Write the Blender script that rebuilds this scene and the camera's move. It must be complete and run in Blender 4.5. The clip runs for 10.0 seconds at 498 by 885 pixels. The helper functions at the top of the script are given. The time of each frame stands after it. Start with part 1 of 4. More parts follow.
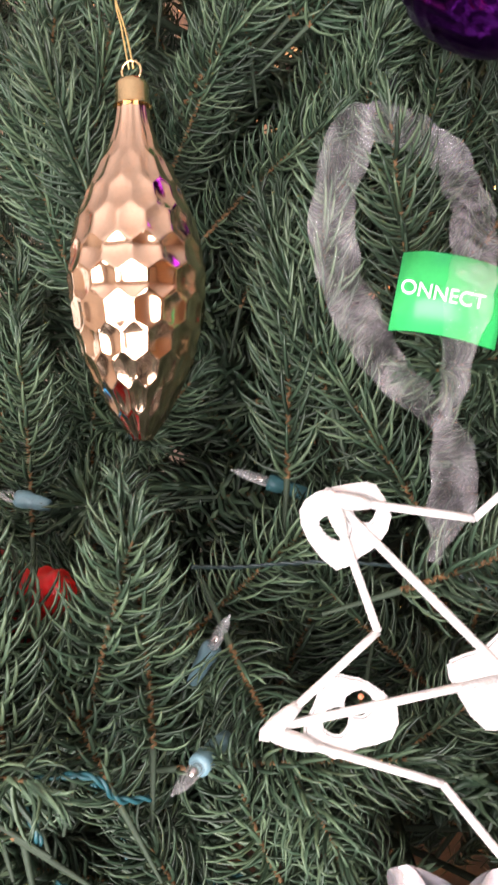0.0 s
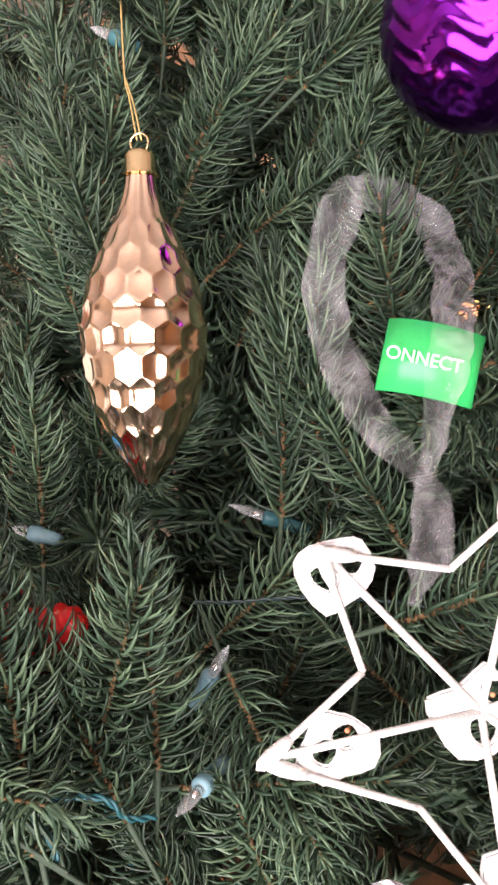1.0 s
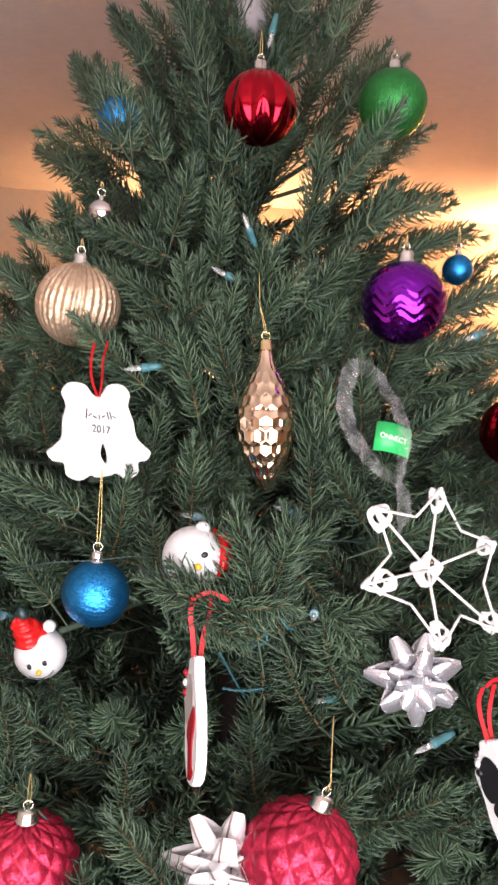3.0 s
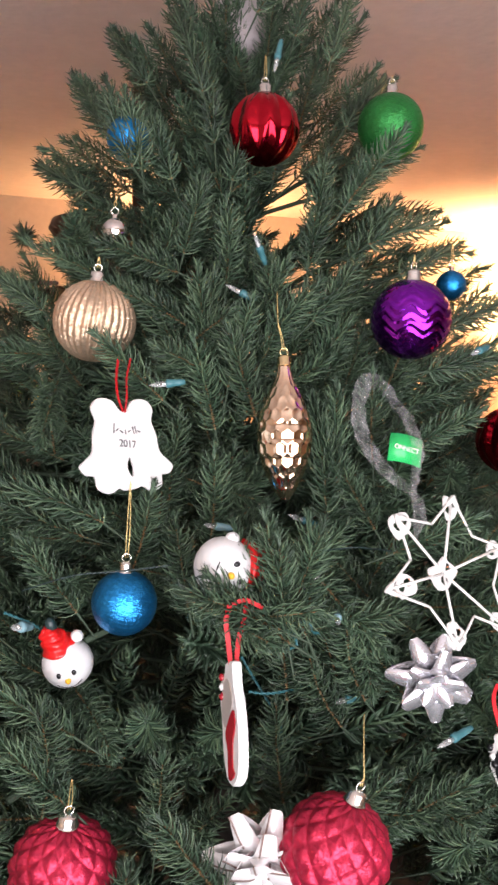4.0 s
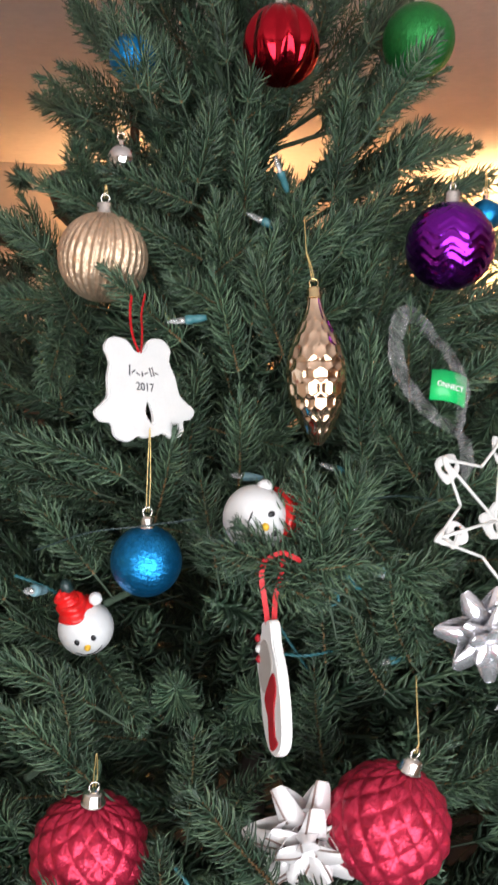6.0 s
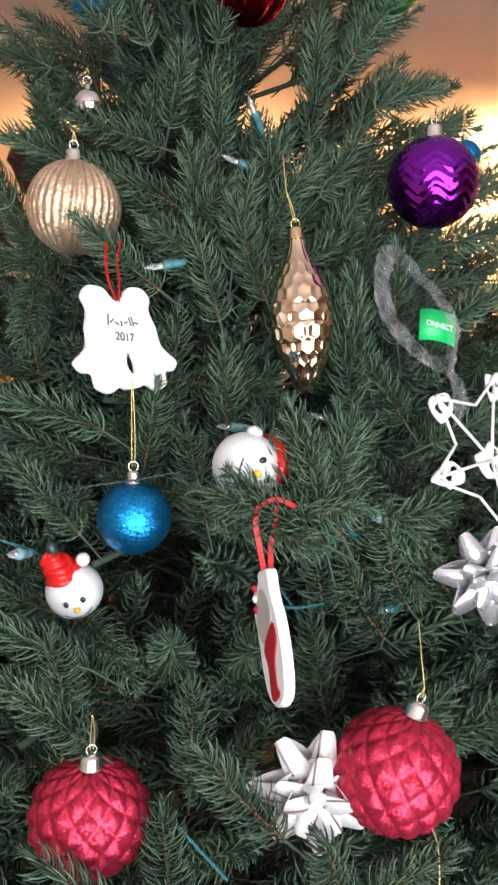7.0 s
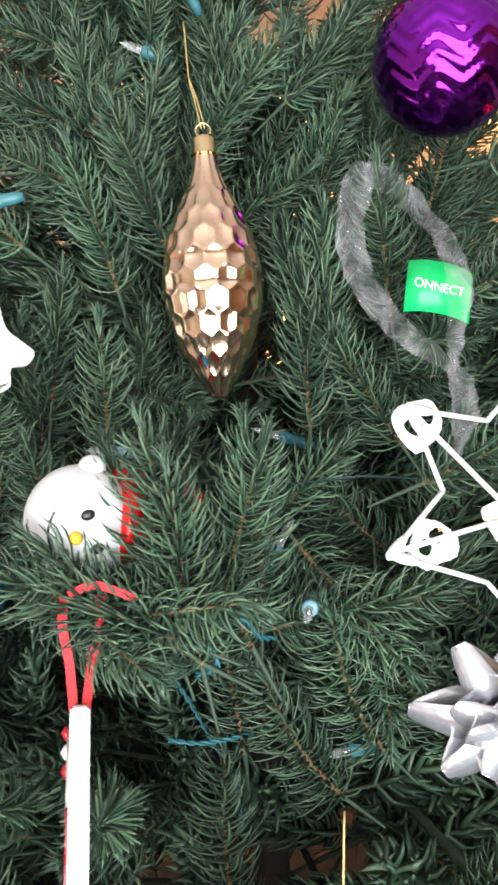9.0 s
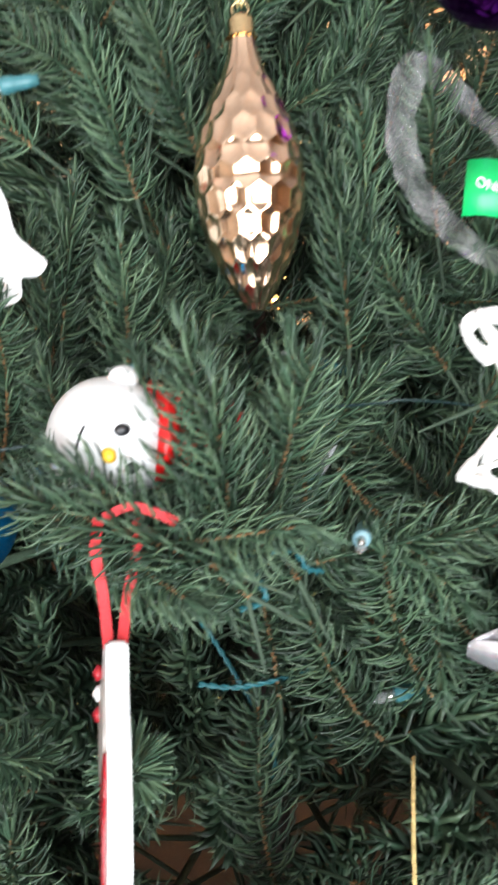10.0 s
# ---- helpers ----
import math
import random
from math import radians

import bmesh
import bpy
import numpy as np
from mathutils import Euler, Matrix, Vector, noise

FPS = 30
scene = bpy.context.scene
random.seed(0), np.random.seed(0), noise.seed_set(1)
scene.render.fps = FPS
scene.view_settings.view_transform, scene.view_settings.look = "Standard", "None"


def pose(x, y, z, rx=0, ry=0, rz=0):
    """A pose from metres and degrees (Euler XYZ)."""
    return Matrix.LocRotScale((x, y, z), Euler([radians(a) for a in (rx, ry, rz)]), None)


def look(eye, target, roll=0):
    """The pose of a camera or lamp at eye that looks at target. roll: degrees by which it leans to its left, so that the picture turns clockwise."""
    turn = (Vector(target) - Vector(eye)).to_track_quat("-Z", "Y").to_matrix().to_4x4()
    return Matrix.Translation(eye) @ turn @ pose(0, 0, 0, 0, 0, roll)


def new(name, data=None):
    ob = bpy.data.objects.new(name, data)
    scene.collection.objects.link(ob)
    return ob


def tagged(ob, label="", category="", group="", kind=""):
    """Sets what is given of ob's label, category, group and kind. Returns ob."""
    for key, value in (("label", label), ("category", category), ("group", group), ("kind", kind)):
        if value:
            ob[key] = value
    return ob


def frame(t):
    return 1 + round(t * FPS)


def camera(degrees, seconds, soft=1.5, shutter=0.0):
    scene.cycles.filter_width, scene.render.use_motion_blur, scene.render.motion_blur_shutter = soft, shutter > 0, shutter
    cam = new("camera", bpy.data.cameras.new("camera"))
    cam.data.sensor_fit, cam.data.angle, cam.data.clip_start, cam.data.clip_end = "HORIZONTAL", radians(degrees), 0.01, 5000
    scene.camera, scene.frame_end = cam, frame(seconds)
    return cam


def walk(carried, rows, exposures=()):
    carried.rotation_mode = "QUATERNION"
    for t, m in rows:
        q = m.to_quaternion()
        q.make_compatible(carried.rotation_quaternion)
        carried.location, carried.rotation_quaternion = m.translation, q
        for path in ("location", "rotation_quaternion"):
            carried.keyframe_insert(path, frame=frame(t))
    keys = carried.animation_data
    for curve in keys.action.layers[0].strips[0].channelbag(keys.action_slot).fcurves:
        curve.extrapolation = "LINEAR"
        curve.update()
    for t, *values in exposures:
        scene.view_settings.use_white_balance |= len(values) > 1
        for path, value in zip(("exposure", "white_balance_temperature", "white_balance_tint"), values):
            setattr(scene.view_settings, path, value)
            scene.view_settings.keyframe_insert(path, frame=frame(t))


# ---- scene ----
cam = camera(32.8, 10.0, soft=2.6, shutter=0.5)
PATH = [
    (0, (0.046, 0.01, 1.516), (-0.159, 1.965, 1.151), -3.4),
    (0.5, (0.053, 0.004, 1.533), (-0.167, 1.956, 1.160), -3.2),
    (1, (0.048, -0.014, 1.542), (-0.143, 1.941, 1.166), -3.1),
    (1.5, (0.012, -0.067, 1.555), (0.034, 1.906, 1.226), -2.7),
    (2, (-0.118, -0.207, 1.561), (0.206, 1.75, 1.305), -2.2),
    (2.2, (-0.166, -0.259, 1.557), (0.226, 1.687, 1.312), -1.1),
    (3.3, (-0.296, -0.442, 1.598), (0.275, 1.465, 1.402), 1.8),
    (3.5, (-0.321, -0.441, 1.602), (0.273, 1.459, 1.411), 1.9),
    (4, (-0.342, -0.432, 1.597), (0.311, 1.448, 1.397), 1.2),
    (4.5, (-0.359, -0.441, 1.602), (0.372, 1.42, 1.553), 1.2),
    (5, (-0.367, -0.449, 1.605), (0.363, 1.411, 1.704), 0.9),
    (5.5, (-0.356, -0.406, 1.584), (0.353, 1.464, 1.515), 0.4),
    (6, (-0.343, -0.357, 1.561), (0.306, 1.516, 1.297), -0.2),
    (7.3, (-0.347, -0.333, 1.528), (0.355, 1.511, 1.200), -2.8),
    (7.5, (-0.334, -0.33, 1.529), (0.351, 1.517, 1.186), -3.1),
    (8, (-0.233, -0.244, 1.523), (0.265, 1.668, 1.216), -3.7),
    (8.5, (-0.143, -0.153, 1.514), (0.215, 1.793, 1.222), -3.6),
    (9, (-0.1, -0.12, 1.500), (0.243, 1.828, 1.204), -3.5),
    (9.5, (-0.086, -0.109, 1.498), (0.217, 1.837, 1.150), -3.9),
    (10, (-0.127, -0.076, 1.472), (0.27, 1.847, 1.093), -2.8),
]
walk(cam, [(t, look(eye, target, roll)) for t, eye, target, roll in PATH],
     [(0, 0.36, 7300, 28), (1.5, 0.36, 7300, 28), (2.2, 0.38, 7200, 26), (3.3, -0.06, 7000, 24), (4.5, -0.1, 6900, 20), (5.5, -0.42, 6800, 15), (6.2, -0.28, 6700, 13), (7.5, 0.02, 6600, 11), (8.5, 0.36, 6600, 10), (10, 0.36, 6600, 10)])

# ---- world, lamps, exposure ----
world = bpy.data.worlds.new("world")
scene.world = world
world.use_nodes = True
wn = world.node_tree.nodes
sky = wn.new("ShaderNodeTexSky")
sky.sky_type, sky.sun_disc, sky.sun_elevation, sky.sun_rotation = "NISHITA", False, radians(30), radians(200)
wn["Background"].inputs["Strength"].default_value = 0.08
world.node_tree.links.new(sky.outputs[0], wn["Background"].inputs["Color"])

LEFT, RIGHT, BACK, FRONT, TOP = -2.7, 4.1, 4.3, -1.7, 2.42


def area_lamp(name, at, target, w, h, power, colour):
    lamp = bpy.data.lights.new(name, "AREA")
    lamp.shape, lamp.size, lamp.size_y, lamp.energy, lamp.color = "RECTANGLE", w, h, power, colour
    ob = new(name, lamp)
    ob.matrix_world = look(at, target)
    return ob


# daylight in the window's opening behind the camera, and the two lit lamps
area_lamp("window_light", (-0.5, FRONT - 0.02, 1.12), (-0.5, 0.30, 1.02), 2.6, 1.80, 126, (0.86, 0.93, 1.0))
for name, at, power in (("cabinet_lamp_light", (3.25, 3.85, 1.24), 1050), ("table_lamp_light", (0.85, 4.02, 1.48), 120)):
    bulb = bpy.data.lights.new(name, "POINT")
    bulb.energy, bulb.color, bulb.shadow_soft_size = power, (1.0, 0.62, 0.28), 0.05
    new(name, bulb).location = at


# ---- materials ----
def material(name, colour, rough=0.5, metal=0.0, vary=0.15, scale=40.0, bump=0.0, bump_scale=200.0, **extra):
    """A principled surface with variation of its colour at two scales and fine relief."""
    m = bpy.data.materials.new(name)
    m.use_nodes = True
    n, l = m.node_tree.nodes, m.node_tree.links
    p = n["Principled BSDF"]
    p.inputs["Roughness"].default_value, p.inputs["Metallic"].default_value = rough, metal
    for key, value in extra.items():
        p.inputs[key.replace("_", " ")].default_value = value
    co = n.new("ShaderNodeTexCoord")
    coarse, fine = n.new("ShaderNodeTexNoise"), n.new("ShaderNodeTexNoise")
    coarse.inputs["Scale"].default_value, fine.inputs["Scale"].default_value = scale, scale * 9
    fine.inputs["Detail"].default_value = 4
    both = n.new("ShaderNodeMath")
    both.operation = "ADD"
    ramp = n.new("ShaderNodeMapRange")
    ramp.inputs["From Min"].default_value, ramp.inputs["From Max"].default_value = 0.7, 1.3
    ramp.inputs["To Min"].default_value, ramp.inputs["To Max"].default_value = 1 - vary, 1 + vary
    mix = n.new("ShaderNodeVectorMath")
    mix.operation = "SCALE"
    mix.inputs[0].default_value = colour
    for node in (coarse, fine):
        l.new(co.outputs["Object"], node.inputs["Vector"])
    l.new(coarse.outputs["Fac"], both.inputs[0])
    l.new(fine.outputs["Fac"], both.inputs[1])
    l.new(both.outputs[0], ramp.inputs["Value"])
    l.new(ramp.outputs[0], mix.inputs["Scale"])
    l.new(mix.outputs[0], p.inputs["Base Color"])
    if bump:
        tex, rel = n.new("ShaderNodeTexNoise"), n.new("ShaderNodeBump")
        tex.inputs["Scale"].default_value, tex.inputs["Detail"].default_value = bump_scale, 3
        rel.inputs["Strength"].default_value, rel.inputs["Distance"].default_value = bump, 0.002
        l.new(co.outputs["Object"], tex.inputs["Vector"])
        l.new(tex.outputs["Fac"], rel.inputs["Height"])
        l.new(rel.outputs[0], p.inputs["Normal"])
    return m


def glitter(name, colour, grain=900.0, rough=0.35, metal=0.75, tilt=0.8):
    """Small mirror flakes that each face their own way."""
    m = material(name, colour, rough, metal, vary=0.25, scale=25)
    n, l = m.node_tree.nodes, m.node_tree.links
    p = n["Principled BSDF"]
    co, cell, geo = n.new("ShaderNodeTexCoord"), n.new("ShaderNodeTexVoronoi"), n.new("ShaderNodeNewGeometry")
    cell.inputs["Scale"].default_value = grain
    off, size, add, unit = (n.new("ShaderNodeVectorMath") for _ in range(4))
    off.operation, size.operation, add.operation, unit.operation = "SUBTRACT", "SCALE", "ADD", "NORMALIZE"
    off.inputs[1].default_value, size.inputs["Scale"].default_value = (0.5, 0.5, 0.5), tilt
    l.new(co.outputs["Object"], cell.inputs["Vector"])
    l.new(cell.outputs["Color"], off.inputs[0])
    l.new(off.outputs[0], size.inputs[0])
    l.new(size.outputs[0], add.inputs[0])
    l.new(geo.outputs["Normal"], add.inputs[1])
    l.new(add.outputs[0], unit.inputs[0])
    l.new(unit.outputs[0], p.inputs["Normal"])
    return m


def needle_material():
    """Green moulded needles, each of its own shade."""
    m = bpy.data.materials.new("pine_needle")
    m.use_nodes = True
    n, l = m.node_tree.nodes, m.node_tree.links
    p = n["Principled BSDF"]
    geo, ramp, info = n.new("ShaderNodeNewGeometry"), n.new("ShaderNodeValToRGB"), n.new("ShaderNodeObjectInfo")
    ramp.color_ramp.elements[0].color = (0.022, 0.041, 0.025, 1)
    ramp.color_ramp.elements[1].color = (0.104, 0.164, 0.092, 1)
    mid = ramp.color_ramp.elements.new(0.55)
    mid.color = (0.043, 0.086, 0.050, 1)
    shade, scale = n.new("ShaderNodeMapRange"), n.new("ShaderNodeVectorMath")
    shade.inputs["To Min"].default_value, shade.inputs["To Max"].default_value = 0.75, 1.3
    scale.operation = "SCALE"
    l.new(geo.outputs["Random Per Island"], ramp.inputs["Fac"])
    l.new(info.outputs["Random"], shade.inputs["Value"])
    l.new(ramp.outputs["Color"], scale.inputs[0])
    l.new(shade.outputs[0], scale.inputs["Scale"])
    l.new(scale.outputs[0], p.inputs["Base Color"])
    p.inputs["Roughness"].default_value = 0.42
    p.inputs["Specular IOR Level"].default_value = 0.5
    return m


def film_material(name, tint, cover, rough):
    """Thin clear plastic: mostly clear, with gloss, a little haze and painted highlight streaks."""
    m = bpy.data.materials.new(name)
    m.use_nodes = True
    n, l = m.node_tree.nodes, m.node_tree.links
    p = n["Principled BSDF"]
    p.inputs["Base Color"].default_value = (*tint, 1)
    p.inputs["Roughness"].default_value, p.inputs["Specular IOR Level"].default_value = rough, 1.0
    co, tex, ramp, rel = n.new("ShaderNodeTexCoord"), n.new("ShaderNodeTexNoise"), n.new("ShaderNodeMapRange"), n.new("ShaderNodeBump")
    tex.inputs["Scale"].default_value, tex.inputs["Detail"].default_value, tex.inputs["Roughness"].default_value = 55, 4, 0.5
    # streaks of denser white put into the alpha in place of highlights
    ramp.inputs["From Min"].default_value, ramp.inputs["From Max"].default_value = 0.42, 0.72
    ramp.inputs["To Min"].default_value, ramp.inputs["To Max"].default_value = cover * 0.5, cover * 3.2
    rel.inputs["Strength"].default_value, rel.inputs["Distance"].default_value = 0.8, 0.005
    grain = n.new("ShaderNodeMapping")
    grain.inputs["Scale"].default_value = (1.6, 1.6, 0.45)
    l.new(co.outputs["Object"], grain.inputs["Vector"])
    l.new(grain.outputs[0], tex.inputs["Vector"])
    l.new(tex.outputs["Fac"], ramp.inputs["Value"])
    l.new(ramp.outputs[0], p.inputs["Alpha"])
    l.new(tex.outputs["Fac"], rel.inputs["Height"])
    l.new(rel.outputs[0], p.inputs["Normal"])
    return m


def glow(name, colour, strength):
    m = bpy.data.materials.new(name)
    m.use_nodes = True
    p = m.node_tree.nodes["Principled BSDF"]
    p.inputs["Base Color"].default_value = p.inputs["Emission Color"].default_value = (*colour, 1)
    p.inputs["Emission Strength"].default_value = strength
    return m


NEEDLE = needle_material()
STEM = material("branch_stem", (0.19, 0.10, 0.04), 0.8, vary=0.4, scale=200)
TWIG = material("wire_core", (0.035, 0.06, 0.035), 0.7, vary=0.3, scale=60)
POLE = material("trunk_pole", (0.05, 0.035, 0.03), 0.6, vary=0.3, scale=20)
PLASTER = material("plaster_wall", (0.62, 0.50, 0.40), 0.9, vary=0.06, scale=3, bump=0.8, bump_scale=35)
CEILING = material("textured_ceiling", (0.77, 0.66, 0.62), 0.9, vary=0.05, scale=3, bump=1.0, bump_scale=40)
CARPET = material("carpet", (0.05, 0.038, 0.03), 1.0, vary=0.25, scale=12, bump=0.6, bump_scale=300)
DARK_WOOD = material("dark_wood", (0.085, 0.04, 0.022), 0.4, vary=0.4, scale=9)
BROWN_WOOD = material("brown_wood", (0.20, 0.10, 0.05), 0.45, vary=0.35, scale=9)
CREAM = material("cream_glass", (0.75, 0.66, 0.52), 0.35, vary=0.06, scale=15)
WHITE_PAINT = material("white_paint", (0.8, 0.8, 0.78), 0.5, vary=0.03, scale=8)
CAP_METAL = material("cap_metal", (0.82, 0.80, 0.76), 0.22, 1.0, vary=0.1, scale=150)
GOLD_METAL = material("gold_cap_metal", (0.85, 0.68, 0.38), 0.2, 1.0, vary=0.1, scale=150)
GOLD_THREAD = material("gold_thread", (0.70, 0.52, 0.22), 0.35, 0.8, vary=0.2, scale=300)
CHAMPAGNE = material("champagne_mirror", (0.82, 0.62, 0.45), 0.14, 1.0, vary=0.06, scale=60)
PURPLE = material("purple_mirror", (0.25, 0.02, 0.46), 0.15, 1.0, vary=0.08, scale=40)
RED_MIRROR = material("red_mirror", (0.52, 0.015, 0.03), 0.15, 1.0, vary=0.08, scale=40)
RED_GLITTER = glitter("red_glitter", (0.58, 0.030, 0.075), 1300, 0.34, 0.65, 0.5)
GOLD_GLITTER = glitter("gold_glitter", (0.72, 0.52, 0.36), 1300, 0.33, 0.8, 0.7)
BLUE_GLITTER = glitter("blue_glitter", (0.010, 0.25, 0.60), 1500, 0.30, 0.9, 0.42)
GREEN_GLITTER = glitter("green_glitter", (0.02, 0.22, 0.05), 1500, 0.4, 0.7, 0.55)
SILVER = material("silver_mirror", (0.85, 0.83, 0.82), 0.1, 1.0, vary=0.05, scale=40)
CERAMIC = material("white_ceramic", (0.74, 0.74, 0.73), 0.28, vary=0.03, scale=60)
SNOW_WHITE = material("snow_white_plastic", (0.72, 0.72, 0.72), 0.35, vary=0.03, scale=60)
RED_PLASTIC = material("red_plastic", (0.62, 0.012, 0.012), 0.28, vary=0.12, scale=60)
RED_RIBBON = material("red_ribbon", (0.55, 0.008, 0.014), 0.55, vary=0.15, scale=120, bump=0.2, bump_scale=900)
RED_GLAZE = material("red_glaze", (0.38, 0.015, 0.025), 0.25, vary=0.15, scale=80)
GREY_GLAZE = material("grey_glaze", (0.42, 0.38, 0.35), 0.3, vary=0.1, scale=80)
BLACK = material("black_paint", (0.012, 0.012, 0.014), 0.35, vary=0.2, scale=80)
ORANGE = material("orange_paint", (0.85, 0.50, 0.04), 0.4, vary=0.1, scale=80)
INK = material("dark_ink", (0.04, 0.04, 0.05), 0.6, vary=0.2, scale=200)
SWAB = material("cotton_white", (0.70, 0.69, 0.66), 0.6, vary=0.05, scale=150, bump=0.3, bump_scale=900)
MELT = material("melted_white_plastic", (0.64, 0.63, 0.61), 0.25, vary=0.08, scale=90, bump=0.5, bump_scale=250)
SPOT = material("pink_orange_spot", (0.75, 0.25, 0.12), 0.4, vary=0.4, scale=200)
TAG = material("green_tag", (0.0, 0.46, 0.12), 0.3, vary=0.06, scale=60)
TAG_INK = material("white_print", (0.85, 0.85, 0.85), 0.5, vary=0.02, scale=60)
FILM = film_material("clear_film", (0.98, 0.95, 0.98), 0.046, 0.06)
BULB_GLASS = film_material("bulb_glass", (0.9, 0.92, 0.92), 0.22, 0.05)
SOCKET = material("teal_socket", (0.045, 0.17, 0.19), 0.4, vary=0.15, scale=150)
PALE_SOCKET = material("pale_teal_socket", (0.15, 0.29, 0.33), 0.4, vary=0.15, scale=150)
WIRE = material("teal_wire", (0.018, 0.115, 0.13), 0.4, vary=0.2, scale=200)
DARK_WIRE = material("dark_green_wire", (0.012, 0.03, 0.03), 0.35, vary=0.2, scale=200)
SILVER_RIBBON = material("silver_foil_ribbon", (0.72, 0.72, 0.76), 0.25, 0.75, vary=0.08, scale=60)
WHITE_RIBBON = material("white_satin_ribbon", (0.78, 0.76, 0.76), 0.3, 0.15, vary=0.06, scale=60)
BROWN_PRINT = material("brown_ribbon_print", (0.22, 0.15, 0.13), 0.4, vary=0.1, scale=60)
ANGEL_GREY = material("pale_grey_cloth", (0.38, 0.33, 0.33), 0.8, vary=0.1, scale=50)
ANGEL_ORANGE = material("orange_wing", (0.75, 0.30, 0.08), 0.6, vary=0.2, scale=50)
YELLOW_BOX = material("yellow_card", (0.80, 0.52, 0.10), 0.6, vary=0.15, scale=20)
GREEN_BOX = material("green_card", (0.20, 0.38, 0.08), 0.6, vary=0.15, scale=20)
LAMP_SHADE = glow("lit_lamp_shade", (1.0, 0.62, 0.22), 2.2)


# ---- mesh helpers ----
def mesh_object(name, verts, faces, mats, parent=None, smooth=True, slots=None, label=""):
    me = bpy.data.meshes.new(name)
    me.from_pydata([tuple(v) for v in verts], [], [tuple(f) for f in faces])
    for m in mats if isinstance(mats, (list, tuple)) else [mats]:
        me.materials.append(m)
    if slots is not None:
        me.polygons.foreach_set("material_index", np.asarray(slots, dtype=np.int32))
    me.polygons.foreach_set("use_smooth", np.full(len(me.polygons), smooth))
    me.update()
    ob = new(name, me)
    ob.parent = parent
    return tagged(ob, label)


def part(name, bm, mat, parent, label="", smooth=True):
    me = bpy.data.meshes.new(name)
    bmesh.ops.recalc_face_normals(bm, faces=bm.faces)
    bm.to_mesh(me)
    bm.free()
    for m in mat if isinstance(mat, (list, tuple)) else [mat]:
        me.materials.append(m)
    me.polygons.foreach_set("use_smooth", np.full(len(me.polygons), smooth))
    ob = new(name, me)
    ob.parent = parent
    return tagged(ob, label)


def thing(name, at, label, category, group="", kind="", turn=(0, 0, 0)):
    ob = new(name)
    ob.empty_display_size = 0.02
    ob.matrix_world = pose(*at, *turn)
    return tagged(ob, label, category, group, kind)


def box(size, at=(0, 0, 0), bevel=0.0, bm=None):
    bm = bm or bmesh.new()
    made = bmesh.ops.create_cube(bm, size=1, matrix=Matrix.Translation(at) @ Matrix.Diagonal((*size, 1)))
    if bevel:
        edges = list({e for v in made["verts"] for e in v.link_edges})
        bmesh.ops.bevel(bm, geom=edges, offset=bevel, segments=2, affect="EDGES")
    return bm


def lathe(profile, steps=24, bm=None, m=None):
    """A turned body from (radius, height) pairs; closes at radius 0."""
    bm = bm or bmesh.new()
    m = m or Matrix()
    rings = []
    for r, z in profile:
        if r < 1e-6:
            rings.append([bm.verts.new(m @ Vector((0, 0, z)))])
        else:
            rings.append([bm.verts.new(m @ Vector((r * math.cos(a), r * math.sin(a), z))) for a in (2 * math.pi * k / steps for k in range(steps))])
    for a, b in zip(rings, rings[1:]):
        for k in range(steps):
            q = [a[k % len(a)], a[(k + 1) % len(a)], b[(k + 1) % len(b)], b[k % len(b)]]
            q = list(dict.fromkeys(q))
            if len(q) > 2:
                bm.faces.new(q)
    return bm


def smooth_path(points, per=8):
    """A Catmull-Rom line through the points."""
    p = [Vector(a) for a in points]
    p = [2 * p[0] - p[1]] + p + [2 * p[-1] - p[-2]]
    out = []
    for i in range(1, len(p) - 2):
        a, b, c, d = p[i - 1:i + 3]
        for k in range(per):
            t = k / per
            out.append(0.5 * (2 * b + (c - a) * t + (2 * a - 5 * b + 4 * c - d) * t * t + (3 * b - a - 3 * c + d) * t ** 3))
    return out + [p[-2]]


def frames_along(line):
    """Tangent and two sides at each point of a line, carried along without twist."""
    side, out = None, []
    for i, p in enumerate(line):
        t = (line[min(i + 1, len(line) - 1)] - line[max(i - 1, 0)]).normalized()
        if side is None:
            side = t.orthogonal().normalized()
        side = (side - t * side.dot(t)).normalized()
        out.append((p, t, side, t.cross(side)))
    return out


def tube(line, radius, sides=6, bm=None, taper=1.0):
    bm = bm or bmesh.new()
    rings, n = [], len(line)
    for i, (p, t, u, v) in enumerate(frames_along(line)):
        r = radius * (1 + (taper - 1) * i / max(n - 1, 1))
        rings.append([bm.verts.new(p + r * (math.cos(a) * u + math.sin(a) * v)) for a in (2 * math.pi * k / sides for k in range(sides))])
    for a, b in zip(rings, rings[1:]):
        for k in range(sides):
            bm.faces.new((a[k], a[(k + 1) % sides], b[(k + 1) % sides], b[k]))
    bm.faces.new(rings[0][::-1])
    bm.faces.new(rings[-1])
    return bm


